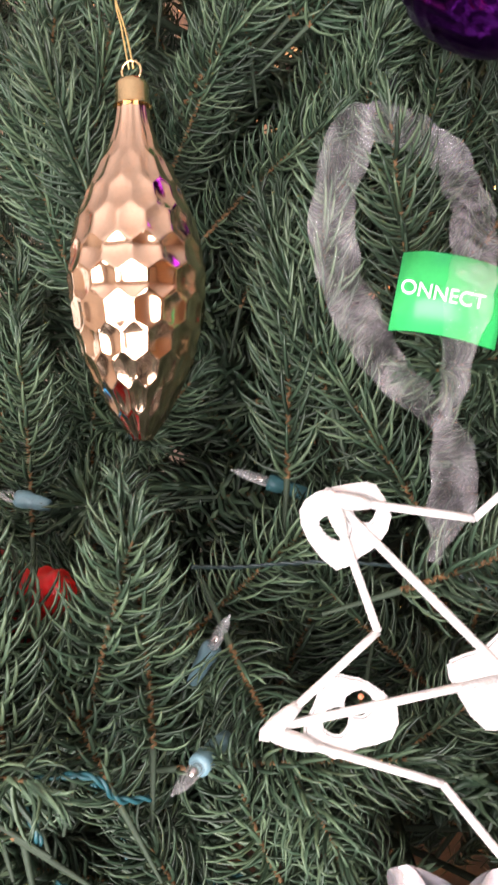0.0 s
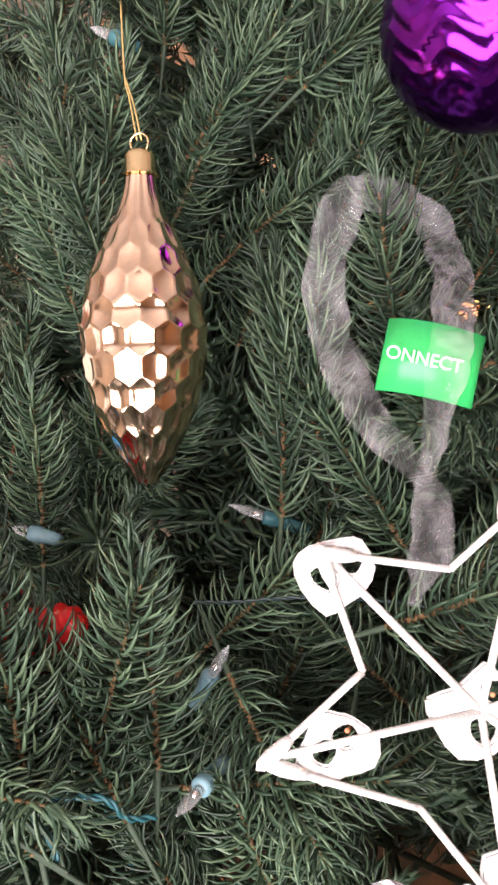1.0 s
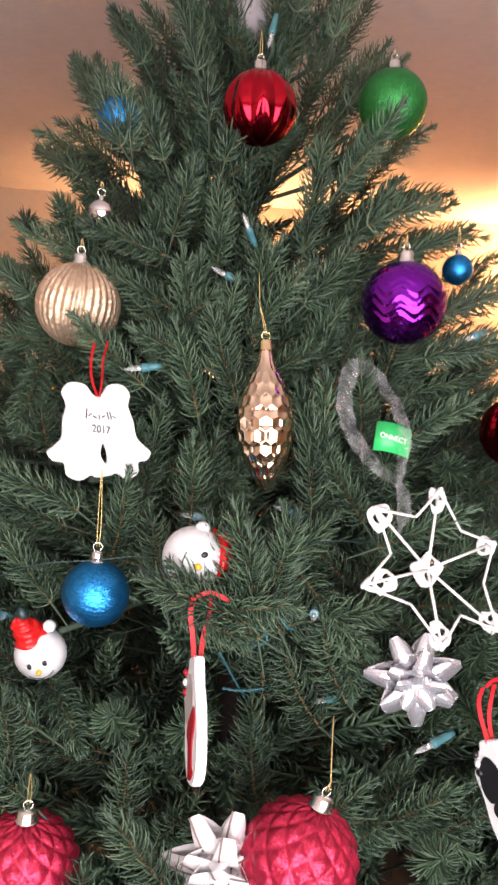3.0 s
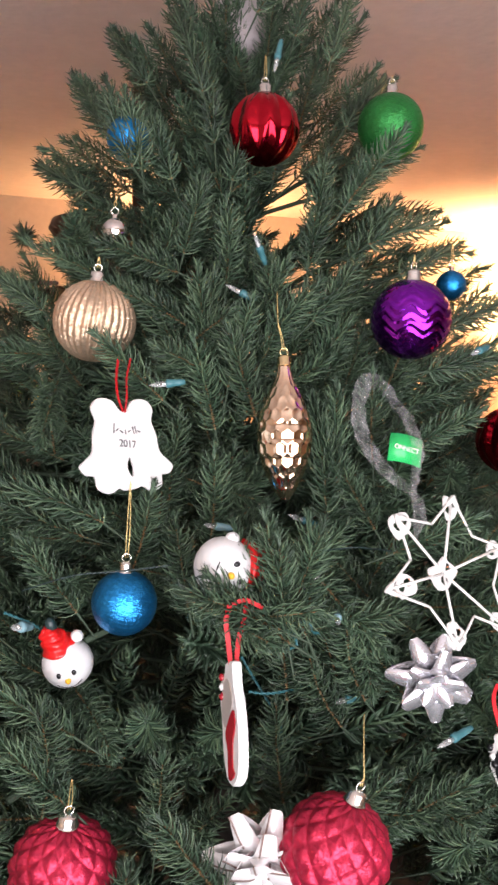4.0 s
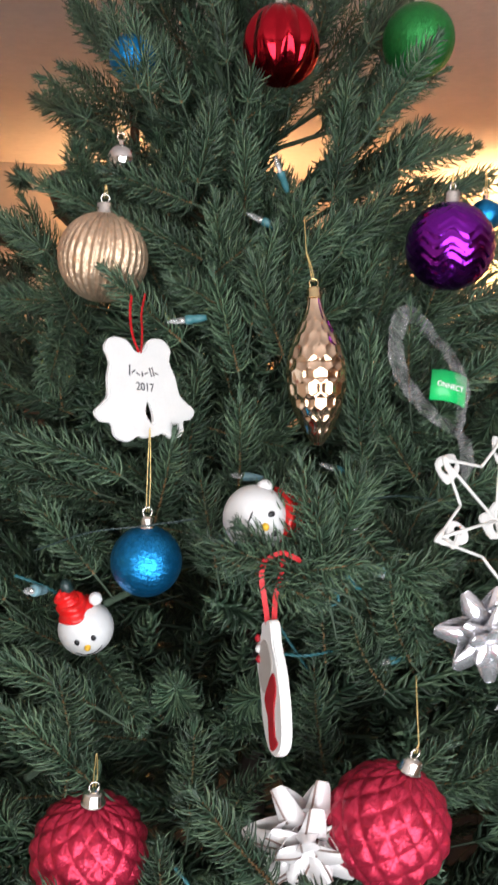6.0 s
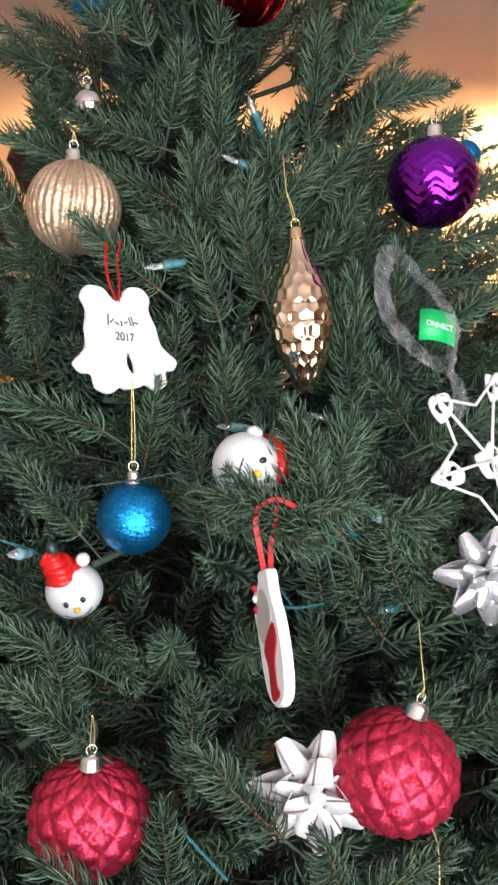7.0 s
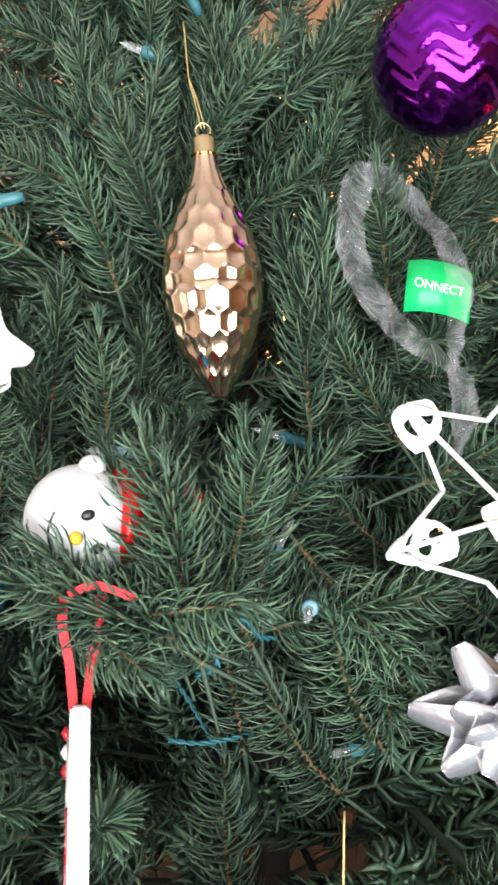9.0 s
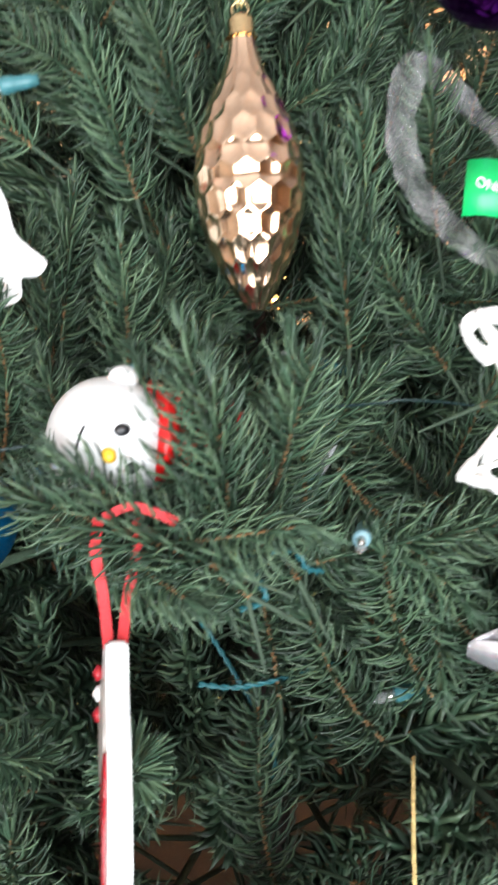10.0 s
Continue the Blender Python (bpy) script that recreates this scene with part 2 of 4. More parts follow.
def strip(line, width, across, thick=0.0006, bm=None):
    """A flat ribbon of some thickness along a line; across gives its width's direction at each point."""
    bm = bm or bmesh.new()
    rings = []
    for i, (p, t, _, _) in enumerate(frames_along(line)):
        w = across(i / max(len(line) - 1, 1)) if callable(across) else Vector(across)
        w = (w - t * w.dot(t)).normalized()
        h = t.cross(w)
        wd = width(i / max(len(line) - 1, 1)) if callable(width) else width
        rings.append([bm.verts.new(p + w * a * wd / 2 + h * b * thick / 2) for a, b in ((-1, -1), (1, -1), (1, 1), (-1, 1))])
    for a, b in zip(rings, rings[1:]):
        for k in range(4):
            bm.faces.new((a[k], a[(k + 1) % 4], b[(k + 1) % 4], b[k]))
    bm.faces.new(rings[0][::-1])
    bm.faces.new(rings[-1])
    return bm


def grid_sphere(radius, relief=None, across=96, down=64, stretch=None):
    """Vertices and faces of a round body whose radius follows relief(theta, phi)."""
    th = np.linspace(0.02, math.pi - 0.02, down)[:, None]
    ph = np.linspace(0, 2 * math.pi, across, endpoint=False)[None, :]
    r = radius * (1 + (relief(th, ph) if relief else 0 * th * ph))
    if stretch is None:
        xyz = np.stack([r * np.sin(th) * np.cos(ph), r * np.sin(th) * np.sin(ph), r * np.cos(th) + 0 * ph], -1)
    else:
        xyz = stretch(th, ph, r)
    verts = xyz.reshape(-1, 3)
    i, j = np.meshgrid(np.arange(down - 1), np.arange(across), indexing="ij")
    a, b = i * across + j, i * across + (j + 1) % across
    faces = np.stack([a, a + across, b + across, b], -1).reshape(-1, 4).tolist()
    faces += [list(range(across)), list(range((down - 1) * across, down * across))[::-1]]
    return verts, faces


# ---- the room ----
def slab(name, size, at, mat):
    ob = part(name, box(size, at), mat, None, smooth=False)
    return tagged(ob, kind="structure")


slab("floor", (RIGHT - LEFT + 0.3, BACK - FRONT + 0.3, 0.1), ((LEFT + RIGHT) / 2, (BACK + FRONT) / 2, -0.05), CARPET)
slab("ceiling", (RIGHT - LEFT + 0.3, BACK - FRONT + 0.3, 0.1), ((LEFT + RIGHT) / 2, (BACK + FRONT) / 2, TOP + 0.05), CEILING)
slab("wall_back", (RIGHT - LEFT, 0.14, TOP), ((LEFT + RIGHT) / 2, BACK + 0.07, TOP / 2), PLASTER)
slab("wall_left", (0.14, BACK - FRONT, TOP), (LEFT - 0.07, (BACK + FRONT) / 2, TOP / 2), PLASTER)
slab("wall_right", (0.14, BACK - FRONT, TOP), (RIGHT + 0.07, (BACK + FRONT) / 2, TOP / 2), PLASTER)
# the wall behind the camera, with its window opening
WX, WW, WZ, WH = -0.5, 2.6, 0.20, 1.84
bm = bmesh.new()
for x0, x1, z0, z1 in ((LEFT, WX - WW / 2, 0, TOP), (WX + WW / 2, RIGHT, 0, TOP), (WX - WW / 2, WX + WW / 2, 0, WZ), (WX - WW / 2, WX + WW / 2, WZ + WH, TOP)):
    box((x1 - x0, 0.14, z1 - z0), ((x0 + x1) / 2, FRONT - 0.07, (z0 + z1) / 2), bm=bm)
tagged(part("wall_front", bm, PLASTER, None, smooth=False), kind="structure")
win = thing("window_1", (WX, FRONT - 0.09, WZ), "white framed window letting in daylight", "window", kind="structure")
bm = bmesh.new()
for w, x in ((0.05, -WW / 2 + 0.025), (0.05, WW / 2 - 0.025), (0.04, 0)):
    box((w, 0.05, WH), (x, 0, WH / 2), 0.004, bm)
for z in (0.025, WH - 0.025):
    box((WW - 0.1, 0.046, 0.05), (0, 0, z), 0.004, bm)
part("window_frame", bm, WHITE_PAINT, win, smooth=False)


# ---- the tree ----
AXIS, TREE_TOP = Vector((0.06, 0.80, 0)), 2.13


def tree_radius(z):
    return 0.27 + (1.87 - z) * 0.53 if z < 1.87 else max(0.27 - (z - 1.87) * 0.75, 0.03)


def sprig_mesh(name, length, count, needle, seg, seed, spread=1.0, width=0.00062):
    """A tip: a thin stem with curved needles set spirally round it, base at the origin, pointing along z."""
    rng = np.random.default_rng(seed)
    s = np.concatenate([np.linspace(0.0, 0.93, count - count // 7), np.full(count // 7, 0.95) + rng.random(count // 7) * 0.05])
    bend = rng.normal(0, 0.10, 2)

    def spine(q):
        return np.stack([bend[0] * length * q ** 2, bend[1] * length * q ** 2, length * q], -1)
    phi = np.arange(count) * 2.39996 + rng.normal(0, 0.16, count)
    lean = np.radians(24) * (1 - s) ** 0.35 * spread + np.radians(68) + rng.normal(0, 0.09, count)
    lean[-(count // 7):] = np.abs(rng.normal(0.35, 0.25, count // 7))
    ln = needle * (0.8 + 0.35 * np.sin(np.pi * np.clip(s * 0.9 + 0.12, 0, 1))) * rng.uniform(0.88, 1.1, count)
    curl = rng.normal(1.12, 0.20, count)
    out = np.stack([np.cos(phi), np.sin(phi), 0 * phi], -1)
    side = np.stack([-np.sin(phi), np.cos(phi), 0 * phi], -1)
    zed = np.array([0, 0, 1.0])
    root = spine(s)
    verts, ang, pos = [], lean.copy(), root.copy()
    steps = np.linspace(0, 1, seg + 1)
    for k, q in enumerate(steps):
        d = np.sin(ang)[:, None] * out + np.cos(ang)[:, None] * zed
        nrm = np.cos(ang)[:, None] * out - np.sin(ang)[:, None] * zed
        if k:
            pos = pos + d * (ln / seg)[:, None]
        ang = ang - curl / seg * 0.9
        w = width * (1 - 0.6 * q ** 3)
        if k == seg:
            verts.append(pos[:, None, :])
        else:
            verts.append(np.stack([pos + side * w, pos - side * w, pos + nrm * w * 1.1], 1))
    v = np.concatenate(verts, 1)
    per = v.shape[1]
    one = []
    for k in range(seg - 1):
        for a in range(3):
            b = (a + 1) % 3
            one.append((3 * k + a, 3 * k + b, 3 * k + 3 + b, 3 * k + 3 + a))
    tri = [(3 * (seg - 1) + a, 3 * (seg - 1) + (a + 1) % 3, per - 1) for a in range(3)]
    faces = [tuple(np.array(f) + per * n) for n in range(count) for f in one + tri]
    allv = v.reshape(-1, 3)
    # the stem
    q = np.array([-0.35, 0.0, 0.3, 0.6, 0.97])
    sp, base, r = spine(q), len(allv), 0.0013
    ring = np.array([(math.cos(a), math.sin(a), 0) for a in np.arange(5) * 2 * math.pi / 5])
    allv = np.concatenate([allv, (sp[:, None, :] + ring[None] * r * np.where(q < 0, 0.55, 1.15 - 0.6 * q)[:, None, None]).reshape(-1, 3)])
    stem = [(base + 5 * k + a, base + 5 * k + (a + 1) % 5, base + 5 * k + 5 + (a + 1) % 5, base + 5 * k + 5 + a) for k in range(4) for a in range(5)]
    return allv, faces + stem, len(faces)


def sprig_data(name, *args, **kw):
    v, f, n = sprig_mesh(name, *args, **kw)
    me = bpy.data.meshes.new(name)
    me.from_pydata(v.tolist(), [], f)
    me.materials.append(NEEDLE)
    me.materials.append(STEM)
    me.materials.append(TWIG)
    me.polygons.foreach_set("material_index", np.r_[np.zeros(n, int), np.full(5, 2), np.ones(len(f) - n - 5, int)].astype(np.int32))
    me.polygons.foreach_set("use_smooth", np.full(len(f), True))
    me.update()
    return me


tree = thing("christmas_tree", (AXIS.x, AXIS.y, 0), "tall green artificial christmas tree hung with ornaments and lights", "christmas tree")
TREE_AT = tree.matrix_world.inverted()
part("trunk", lathe([(0, 0.05), (0.022, 0.05), (0.02, 1.2), (0.012, 2.1), (0, 2.1)], 12), POLE, tree)
bm = bmesh.new()
for k in range(4):
    a = k * math.pi / 2 + 0.4
    tube([Vector((0, 0, 0.12)), Vector((0.14 * math.cos(a), 0.14 * math.sin(a), 0.09)), Vector((0.32 * math.cos(a), 0.32 * math.sin(a), 0.012))], 0.012, 8, bm)
part("tree_stand", bm, POLE, tree)

LONG = 0.10
HERO = [sprig_data("branch_tip", LONG, 168, 0.0255, 4, k, width=0.00102) for k in range(8)]
FAR = [sprig_mesh("far", LONG, 130, 0.0270, 2, 50 + k, width=0.0011) for k in range(4)]
DEEP = [sprig_mesh("deep", LONG, 80, 0.029, 2, 70 + k, width=0.0026) for k in range(3)]
tips, far_spots, taken = 0, [], []
# round things that the foliage leaves room for: centre and radius
# the dark hollows between branches, then the ornaments
KEEP = [((0.043, 0.60, 1.80), 0.018), ((0.10, 0.75, 1.829), 0.020), ((0.158, 0.90, 1.858), 0.024), ((0.215, 1.05, 1.887), 0.03), ((-0.045, 0.345, 1.283), 0.024), ((-0.034, 0.33, 1.25), 0.024), ((0.07, 0.335, 1.292), 0.024), ((-0.024, 0.31, 1.215), 0.026), ((-0.02, 0.44, 1.425), 0.026), ((-0.035, 0.42, 1.27), 0.026), ((-0.02, 0.40, 1.405), 0.03), ((-0.029, 0.27, 1.25), 0.028), ((0.001, 0.399, 1.426), 0.026), ((-0.033, 0.381, 1.419), 0.022), ((-0.07, 0.263, 1.242), 0.022), ((-0.174, 0.337, 1.249), 0.022), ((-0.062, 0.438, 1.468), 0.022)]


def sprig_pose(base, tip, twist=0.0):
    d = Vector(tip) - Vector(base)
    return Matrix.Translation(base) @ d.to_track_quat("Z", "Y").to_matrix().to_4x4() @ pose(0, 0, 0, 0, 0, twist) @ Matrix.Diagonal((1, 1, d.length / LONG, 1))


def sprig(base, tip, twist=0.0):
    """One tip of the tree as a part of its own."""
    global tips
    base, tip = Vector(base), Vector(tip)
    base = tip + (base - tip).normalized() * max(0.092, (base - tip).length)
    ob = new("branch_tip", HERO[tips % len(HERO)])
    ob.parent = tree
    ob.matrix_basis = TREE_AT @ sprig_pose(base, tip, twist)
    tips += 1
    taken.append(Vector(tip))
    return ob


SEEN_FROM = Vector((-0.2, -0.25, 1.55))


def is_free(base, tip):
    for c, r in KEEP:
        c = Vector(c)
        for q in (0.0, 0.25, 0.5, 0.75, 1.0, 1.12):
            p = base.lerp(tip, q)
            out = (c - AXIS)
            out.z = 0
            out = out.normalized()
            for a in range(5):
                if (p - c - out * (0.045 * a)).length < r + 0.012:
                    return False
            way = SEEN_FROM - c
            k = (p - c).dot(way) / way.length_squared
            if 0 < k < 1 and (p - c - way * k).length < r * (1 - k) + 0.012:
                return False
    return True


# ---- ornaments ----
def cap(parent, z, r, metal, tall=0.011):
    """A crimped cap with its wire loop, on top of a ball."""
    bm = bmesh.new()
    n = 28
    rows = ((1.18, 0.0), (1.0, 0.12), (0.98, 0.75), (0.8, 0.95), (0.0, 1.0))
    rings = []
    for k, (f, h) in enumerate(rows):
        if f == 0:
            rings.append([bm.verts.new((0, 0, z + h * tall))])
        else:
            rings.append([bm.verts.new((r * f * (1 + 0.05 * (i % 2)) * math.cos(6.2832 * i / n), r * f * (1 + 0.05 * (i % 2)) * math.sin(6.2832 * i / n), z + h * tall)) for i in range(n)])
    for a, b in zip(rings, rings[1:]):
        for i in range(n):
            q = list(dict.fromkeys([a[i], a[(i + 1) % n], b[(i + 1) % len(b)], b[i % len(b)]]))
            bm.faces.new(q)
    part("cap", bm, metal, parent)
    ring = [Vector((0.0042 * math.sin(a), 0, z + tall + 0.003 - 0.0042 * math.cos(a))) for a in np.linspace(0, 2 * math.pi, 13)]
    part("wire_loop", tube(ring, 0.0006, 6), metal, parent)


def thread(parent, points, mat=GOLD_THREAD, r=0.00045):
    return part("hanging_thread", tube(smooth_path(points, 6), r, 5), mat, parent)


def bauble(at, r, relief, mat, label, metal=CAP_METAL, turn=(0, 0, 0), hang=0.05, across=96, down=64, cap_r=0.0075, keep=True):
    ob = thing("christmas_bauble", at, label, "bauble", turn=turn)
    v, f = grid_sphere(r, relief, across, down)
    mesh_object("ball", v, f, mat, ob)
    cap(ob, r - 0.001, cap_r * r / 0.042, metal, 0.011 * min(1.0, r / 0.03))
    if hang:
        top = r + 0.013
        thread(ob, [(0.0012, 0, top), (0.002, 0.001, top + hang * 0.4), (0.0, 0, top + hang), (-0.001, 0, top + hang * 0.4), (-0.0012, 0, top)])
    if keep:
        KEEP.append((at, r))
    return ob


def tri(u):
    return 1 - 2 * np.abs(u - np.floor(u) - 0.5)


def ribs(th, ph):
    return 0.022 * np.cos(32 * (ph + 0.12 * th)) * np.sin(th) ** 0.5


def waves(th, ph):
    u = 13.0 * th / math.pi + 1.1 * tri(ph * 9 / (2 * math.pi)) + 0.1 * np.sin(3 * ph)
    return 0.044 * (tri(u) - 0.5) * np.sin(th)


def flutes(th, ph):
    u, v = ph * 9 / (2 * math.pi) + th * 1.2 / math.pi, ph * 9 / (2 * math.pi) - th * 1.2 / math.pi
    return -0.12 * np.minimum(tri(u), tri(v)) * np.sin(th)


def quilt(th, ph):
    u, v = ph * 12 / (2 * math.pi) + th * 6 / math.pi, ph * 12 / (2 * math.pi) - th * 6 / math.pi
    return 0.085 * np.clip(np.minimum(tri(u), tri(v)), 0, 1) ** 0.62 * np.sin(th) ** 0.7 - 0.035


def brushed(th, ph):
    return 0.004 * np.sin(40 * th + 3 * np.sin(5 * ph))


bauble((0.118, 0.374, 1.641), 0.0425, waves, PURPLE, "shiny purple glass bauble with zigzag ridges, hung on a branch", turn=(4, -3, 20), hang=0.012)
bauble((-0.198, 0.504, 1.633), 0.044, ribs, GOLD_GLITTER, "champagne gold glitter bauble with vertical ribs, hung on a branch", turn=(5, 3, 0), hang=0.012, across=256)
bauble((-0.191, 0.360, 1.359), 0.0315, brushed, BLUE_GLITTER, "bright blue glittered round bauble on a long gold thread", turn=(3, 2, 0), hang=0.075)
bauble((0.011, 0.553, 1.869), 0.043, flutes, RED_MIRROR, "shiny red glass bauble with pointed flutes, high on the tree", hang=0.03, across=180)
bauble((0.165, 0.524, 1.881), 0.040, brushed, GREEN_GLITTER, "satin green round bauble near the top of the tree", hang=0.008)
bauble((-0.146, 0.592, 1.852), 0.025, brushed, BLUE_GLITTER, "small blue bauble half hidden among upper branches", hang=0.008, keep=False)
bauble((-0.171, 0.534, 1.735), 0.0145, None, SILVER, "small mirror silver bauble among the branches", hang=0.006)
bauble((0.263, 0.529, 1.695), 0.0190, brushed, BLUE_GLITTER, "small dark blue bauble behind a purple one", hang=0.02)
bauble((0.297, 0.437, 1.503), 0.041, flutes, RED_MIRROR, "shiny red glass bauble with pointed flutes on a gold thread", hang=0.05, across=180)
bauble((-0.258, 0.286, 1.1436), 0.0465, quilt, RED_GLITTER, "large red glittered bauble with quilted diamond relief", turn=(8, 4, 0), hang=0.03, across=176, down=96)
bauble((-0.045, 0.180, 1.185), 0.0465, quilt, RED_GLITTER, "large red glittered bauble with quilted diamond relief, beside a white bow", turn=(8, 18, 10), hang=0.008, across=176, down=96)


def spindle(at, tip, radius, label):
    """A long pointed drop with rows of concave facets."""
    at, tip = Vector(at), Vector(tip)
    tall = (at - tip).length
    ob = thing("drop_ornament", (0, 0, 0), label, "ornament")
    ob.matrix_world = Matrix.Translation(tip) @ (at - tip).to_track_quat("Z", "Y").to_matrix().to_4x4()
    q = np.array([0, 0.06, 0.13, 0.23, 0.37, 0.50, 0.64, 0.78, 0.88, 0.94, 1.0])
    w = np.array([0.12, 0.37, 0.54, 0.78, 0.96, 1.0, 0.89, 0.62, 0.36, 0.26, 0.22])
    across, down = 168, 150
    s = np.linspace(0, 1, down)[:, None]
    ph = np.linspace(0, 2 * math.pi, across, endpoint=False)[None, :]
    base = np.interp(s, q, w)
    k = np.ones(9) / 9
    flat = np.convolve(np.pad(base[:, 0], 4, mode="edge"), k, "valid")[:, None]
    rows, cols = 12.0, 15
    arc = s * rows
    best = np.full((down, across), 9.0)
    for row in range(int(rows) + 1):
        centre = row + 0.5
        for c in range(cols):
            pc = (c + 0.5 * (row % 2)) * 2 * math.pi / cols
            dp = (ph - pc + math.pi) % (2 * math.pi) - math.pi
            d2 = (dp / (2 * math.pi / cols)) ** 2 + ((arc - centre) * 0.866) ** 2
            best = np.minimum(best, d2)
    fade = np.clip((0.90 - s) / 0.08, 0, 1)
    dent = -0.066 * np.clip(1 - best * 3, 0, 1) * fade
    neck = -0.05 * (0.5 + 0.5 * np.cos(12 * ph)) * (1 - fade)
    r = radius * flat * (1 + dent / np.maximum(flat, 0.3) ** 0.3 + neck)
    xyz = np.stack([r * np.cos(ph), r * np.sin(ph), tall * s + 0 * ph], -1).reshape(-1, 3)
    i, j = np.meshgrid(np.arange(down - 1), np.arange(across), indexing="ij")
    a, b = i * across + j, i * across + (j + 1) % across
    faces = np.stack([a, b, b + across, a + across], -1).reshape(-1, 4).tolist() + [list(range(across))[::-1]]
    mesh_object("faceted_drop", xyz, faces, CHAMPAGNE, ob)
    cap(ob, tall - 0.001, 0.0066, GOLD_METAL, 0.011)
    t = tall + 0.014
    thread(ob, [(0.001, 0, t), (0.004, 0, t + 0.018), (0.006, 0, t + 0.028), (0.007, 0.0, t + 0.06)])
    thread(ob, [(-0.001, 0, t), (0.002, 0, t + 0.015), (0.006, 0, t + 0.028)])
    for f in (0.2, 0.4, 0.6, 0.8):
        KEEP.append((tuple(tip.lerp(at, f)), radius * 0.9))
    return ob


spindle((-0.030, 0.3635, 1.590), (-0.033, 0.345, 1.456), 0.0285, "champagne gold mirrored drop ornament with honeycomb facets")


def plate(outer, holes=(), thick=0.006, mat=CERAMIC, name="plaque", parent=None, soft=0.0008):
    """A flat piece cut to an outline in its xz plane, facing -y, with rounded edges and open holes."""
    bm = bmesh.new()
    loops = []
    for line in (outer, *holes):
        vs = [bm.verts.new((x, -thick / 2, z)) for x, z in line]
        loops.append([bm.edges.new((vs[i], vs[(i + 1) % len(vs)])) for i in range(len(vs))])
    bmesh.ops.triangle_fill(bm, use_beauty=True, use_dissolve=False, edges=[e for l in loops for e in l])
    made = bmesh.ops.extrude_face_region(bm, geom=bm.faces[:])
    bmesh.ops.translate(bm, vec=(0, thick, 0), verts=[g for g in made["geom"] if isinstance(g, bmesh.types.BMVert)])
    bmesh.ops.recalc_face_normals(bm, faces=bm.faces)
    rim = [e for e in bm.edges if len(e.link_faces) == 2 and e.calc_face_angle(0) > 1.2]
    bmesh.ops.bevel(bm, geom=rim, offset=soft, segments=2, affect="EDGES")
    ob = part(name, bm, mat, parent, smooth=False)
    return ob


def closed(points, per=6):
    """A smooth closed outline through a few corners."""
    n, out = len(points), []
    for i in range(n):
        a, b, c, d = (Vector(points[(i + k) % n]) for k in (-1, 0, 1, 2))
        for k in range(per):
            t = k / per
            out.append(tuple(0.5 * (2 * b + (c - a) * t + (2 * a - 5 * b + 4 * c - d) * t * t + (3 * b - a - 3 * c + d) * t ** 3)))
    return out


def lettering(text, size, mat, parent, m, name="lettering"):
    curve = bpy.data.curves.new("text", "FONT")
    curve.body, curve.size, curve.extrude, curve.align_x, curve.align_y = text, size, 0.0002, "CENTER", "CENTER"
    temp = bpy.data.objects.new("text", curve)
    scene.collection.objects.link(temp)
    bpy.context.view_layer.update()
    me = bpy.data.meshes.new_from_object(temp.evaluated_get(bpy.context.evaluated_depsgraph_get()))
    bpy.data.objects.remove(temp)
    me.materials.clear()
    me.materials.append(mat)
    ob = new(name, me)
    ob.parent, ob.matrix_basis = parent, m
    return ob


def ribbon(parent, points, width, across, mat=RED_RIBBON, name="ribbon"):
    return part(name, strip(smooth_path(points, 8), width, across, 0.0005), mat, parent, smooth=False)


# two white ceramic bells on a red ribbon
bells = thing("bell_plaque", (-0.186, 0.381, 1.511), "white ceramic twin bell ornament with handwriting on a red ribbon", "ornament", turn=(-16, 5, 29))
half = [(0.004, 0.034), (0.012, 0.044), (0.026, 0.045), (0.033, 0.036), (0.030, 0.024), (0.034, 0.010), (0.036, -0.006), (0.043, -0.014), (0.050, -0.021), (0.045, -0.029), (0.036, -0.031), (0.034, -0.042), (0.023, -0.047), (0.013, -0.042), (0.006, -0.044)]
body = closed([(x * 1.14, z) for x, z in half] + [(-x * 1.17, z - 0.002) for x, z in half[::-1]], 4)
plate(body, [closed([(0.002, -0.012), (0.006, -0.024), (0.003, -0.034), (-0.003, -0.024)], 3)], 0.006, CERAMIC, "ceramic_shape", bells, 0.0014)
for k, (x, z, w, h, a) in enumerate(((-0.016, 0.014, 0.0012, 0.010, 10), (-0.012, 0.013, 0.005, 0.0011, -35), (-0.007, 0.011, 0.0045, 0.0011, 30), (-0.002, 0.011, 0.0012, 0.0045, 0), (0.003, 0.012, 0.0045, 0.0011, -25), (0.008, 0.013, 0.0011, 0.008, -12), (0.011, 0.0135, 0.0011, 0.008, -12), (0.015, 0.012, 0.004, 0.0011, 15))):
    stroke = part("pen_stroke", box((w, 0.0004, h)), INK, bells, smooth=False)
    stroke.matrix_basis = pose(x, -0.0032, z, 0, a, 0)
lettering("2017", 0.0105, INK, bells, pose(-0.001, -0.0033, -0.001, 90, 4, 0))
ribbon(bells, [(0.000, -0.001, 0.030), (-0.006, -0.002, 0.048), (-0.004, -0.001, 0.068), (0.004, 0.003, 0.086)], 0.0032, (1, 0.3, 0))
ribbon(bells, [(0.001, -0.002, 0.030), (0.006, -0.002, 0.050), (0.010, 0.0, 0.068), (0.018, 0.0, 0.088)], 0.0032, (1, 0.5, 0))
for q in ((-0.025, 0.388, 1.50), (0.025, 0.395, 1.50), (0, 0.388, 1.535), (0.03, 0.39, 1.485), (-0.03, 0.39, 1.485)):
    KEEP.append(((q[0] - 0.19, q[1] - 0.012, q[2] + 0.004), 0.026))


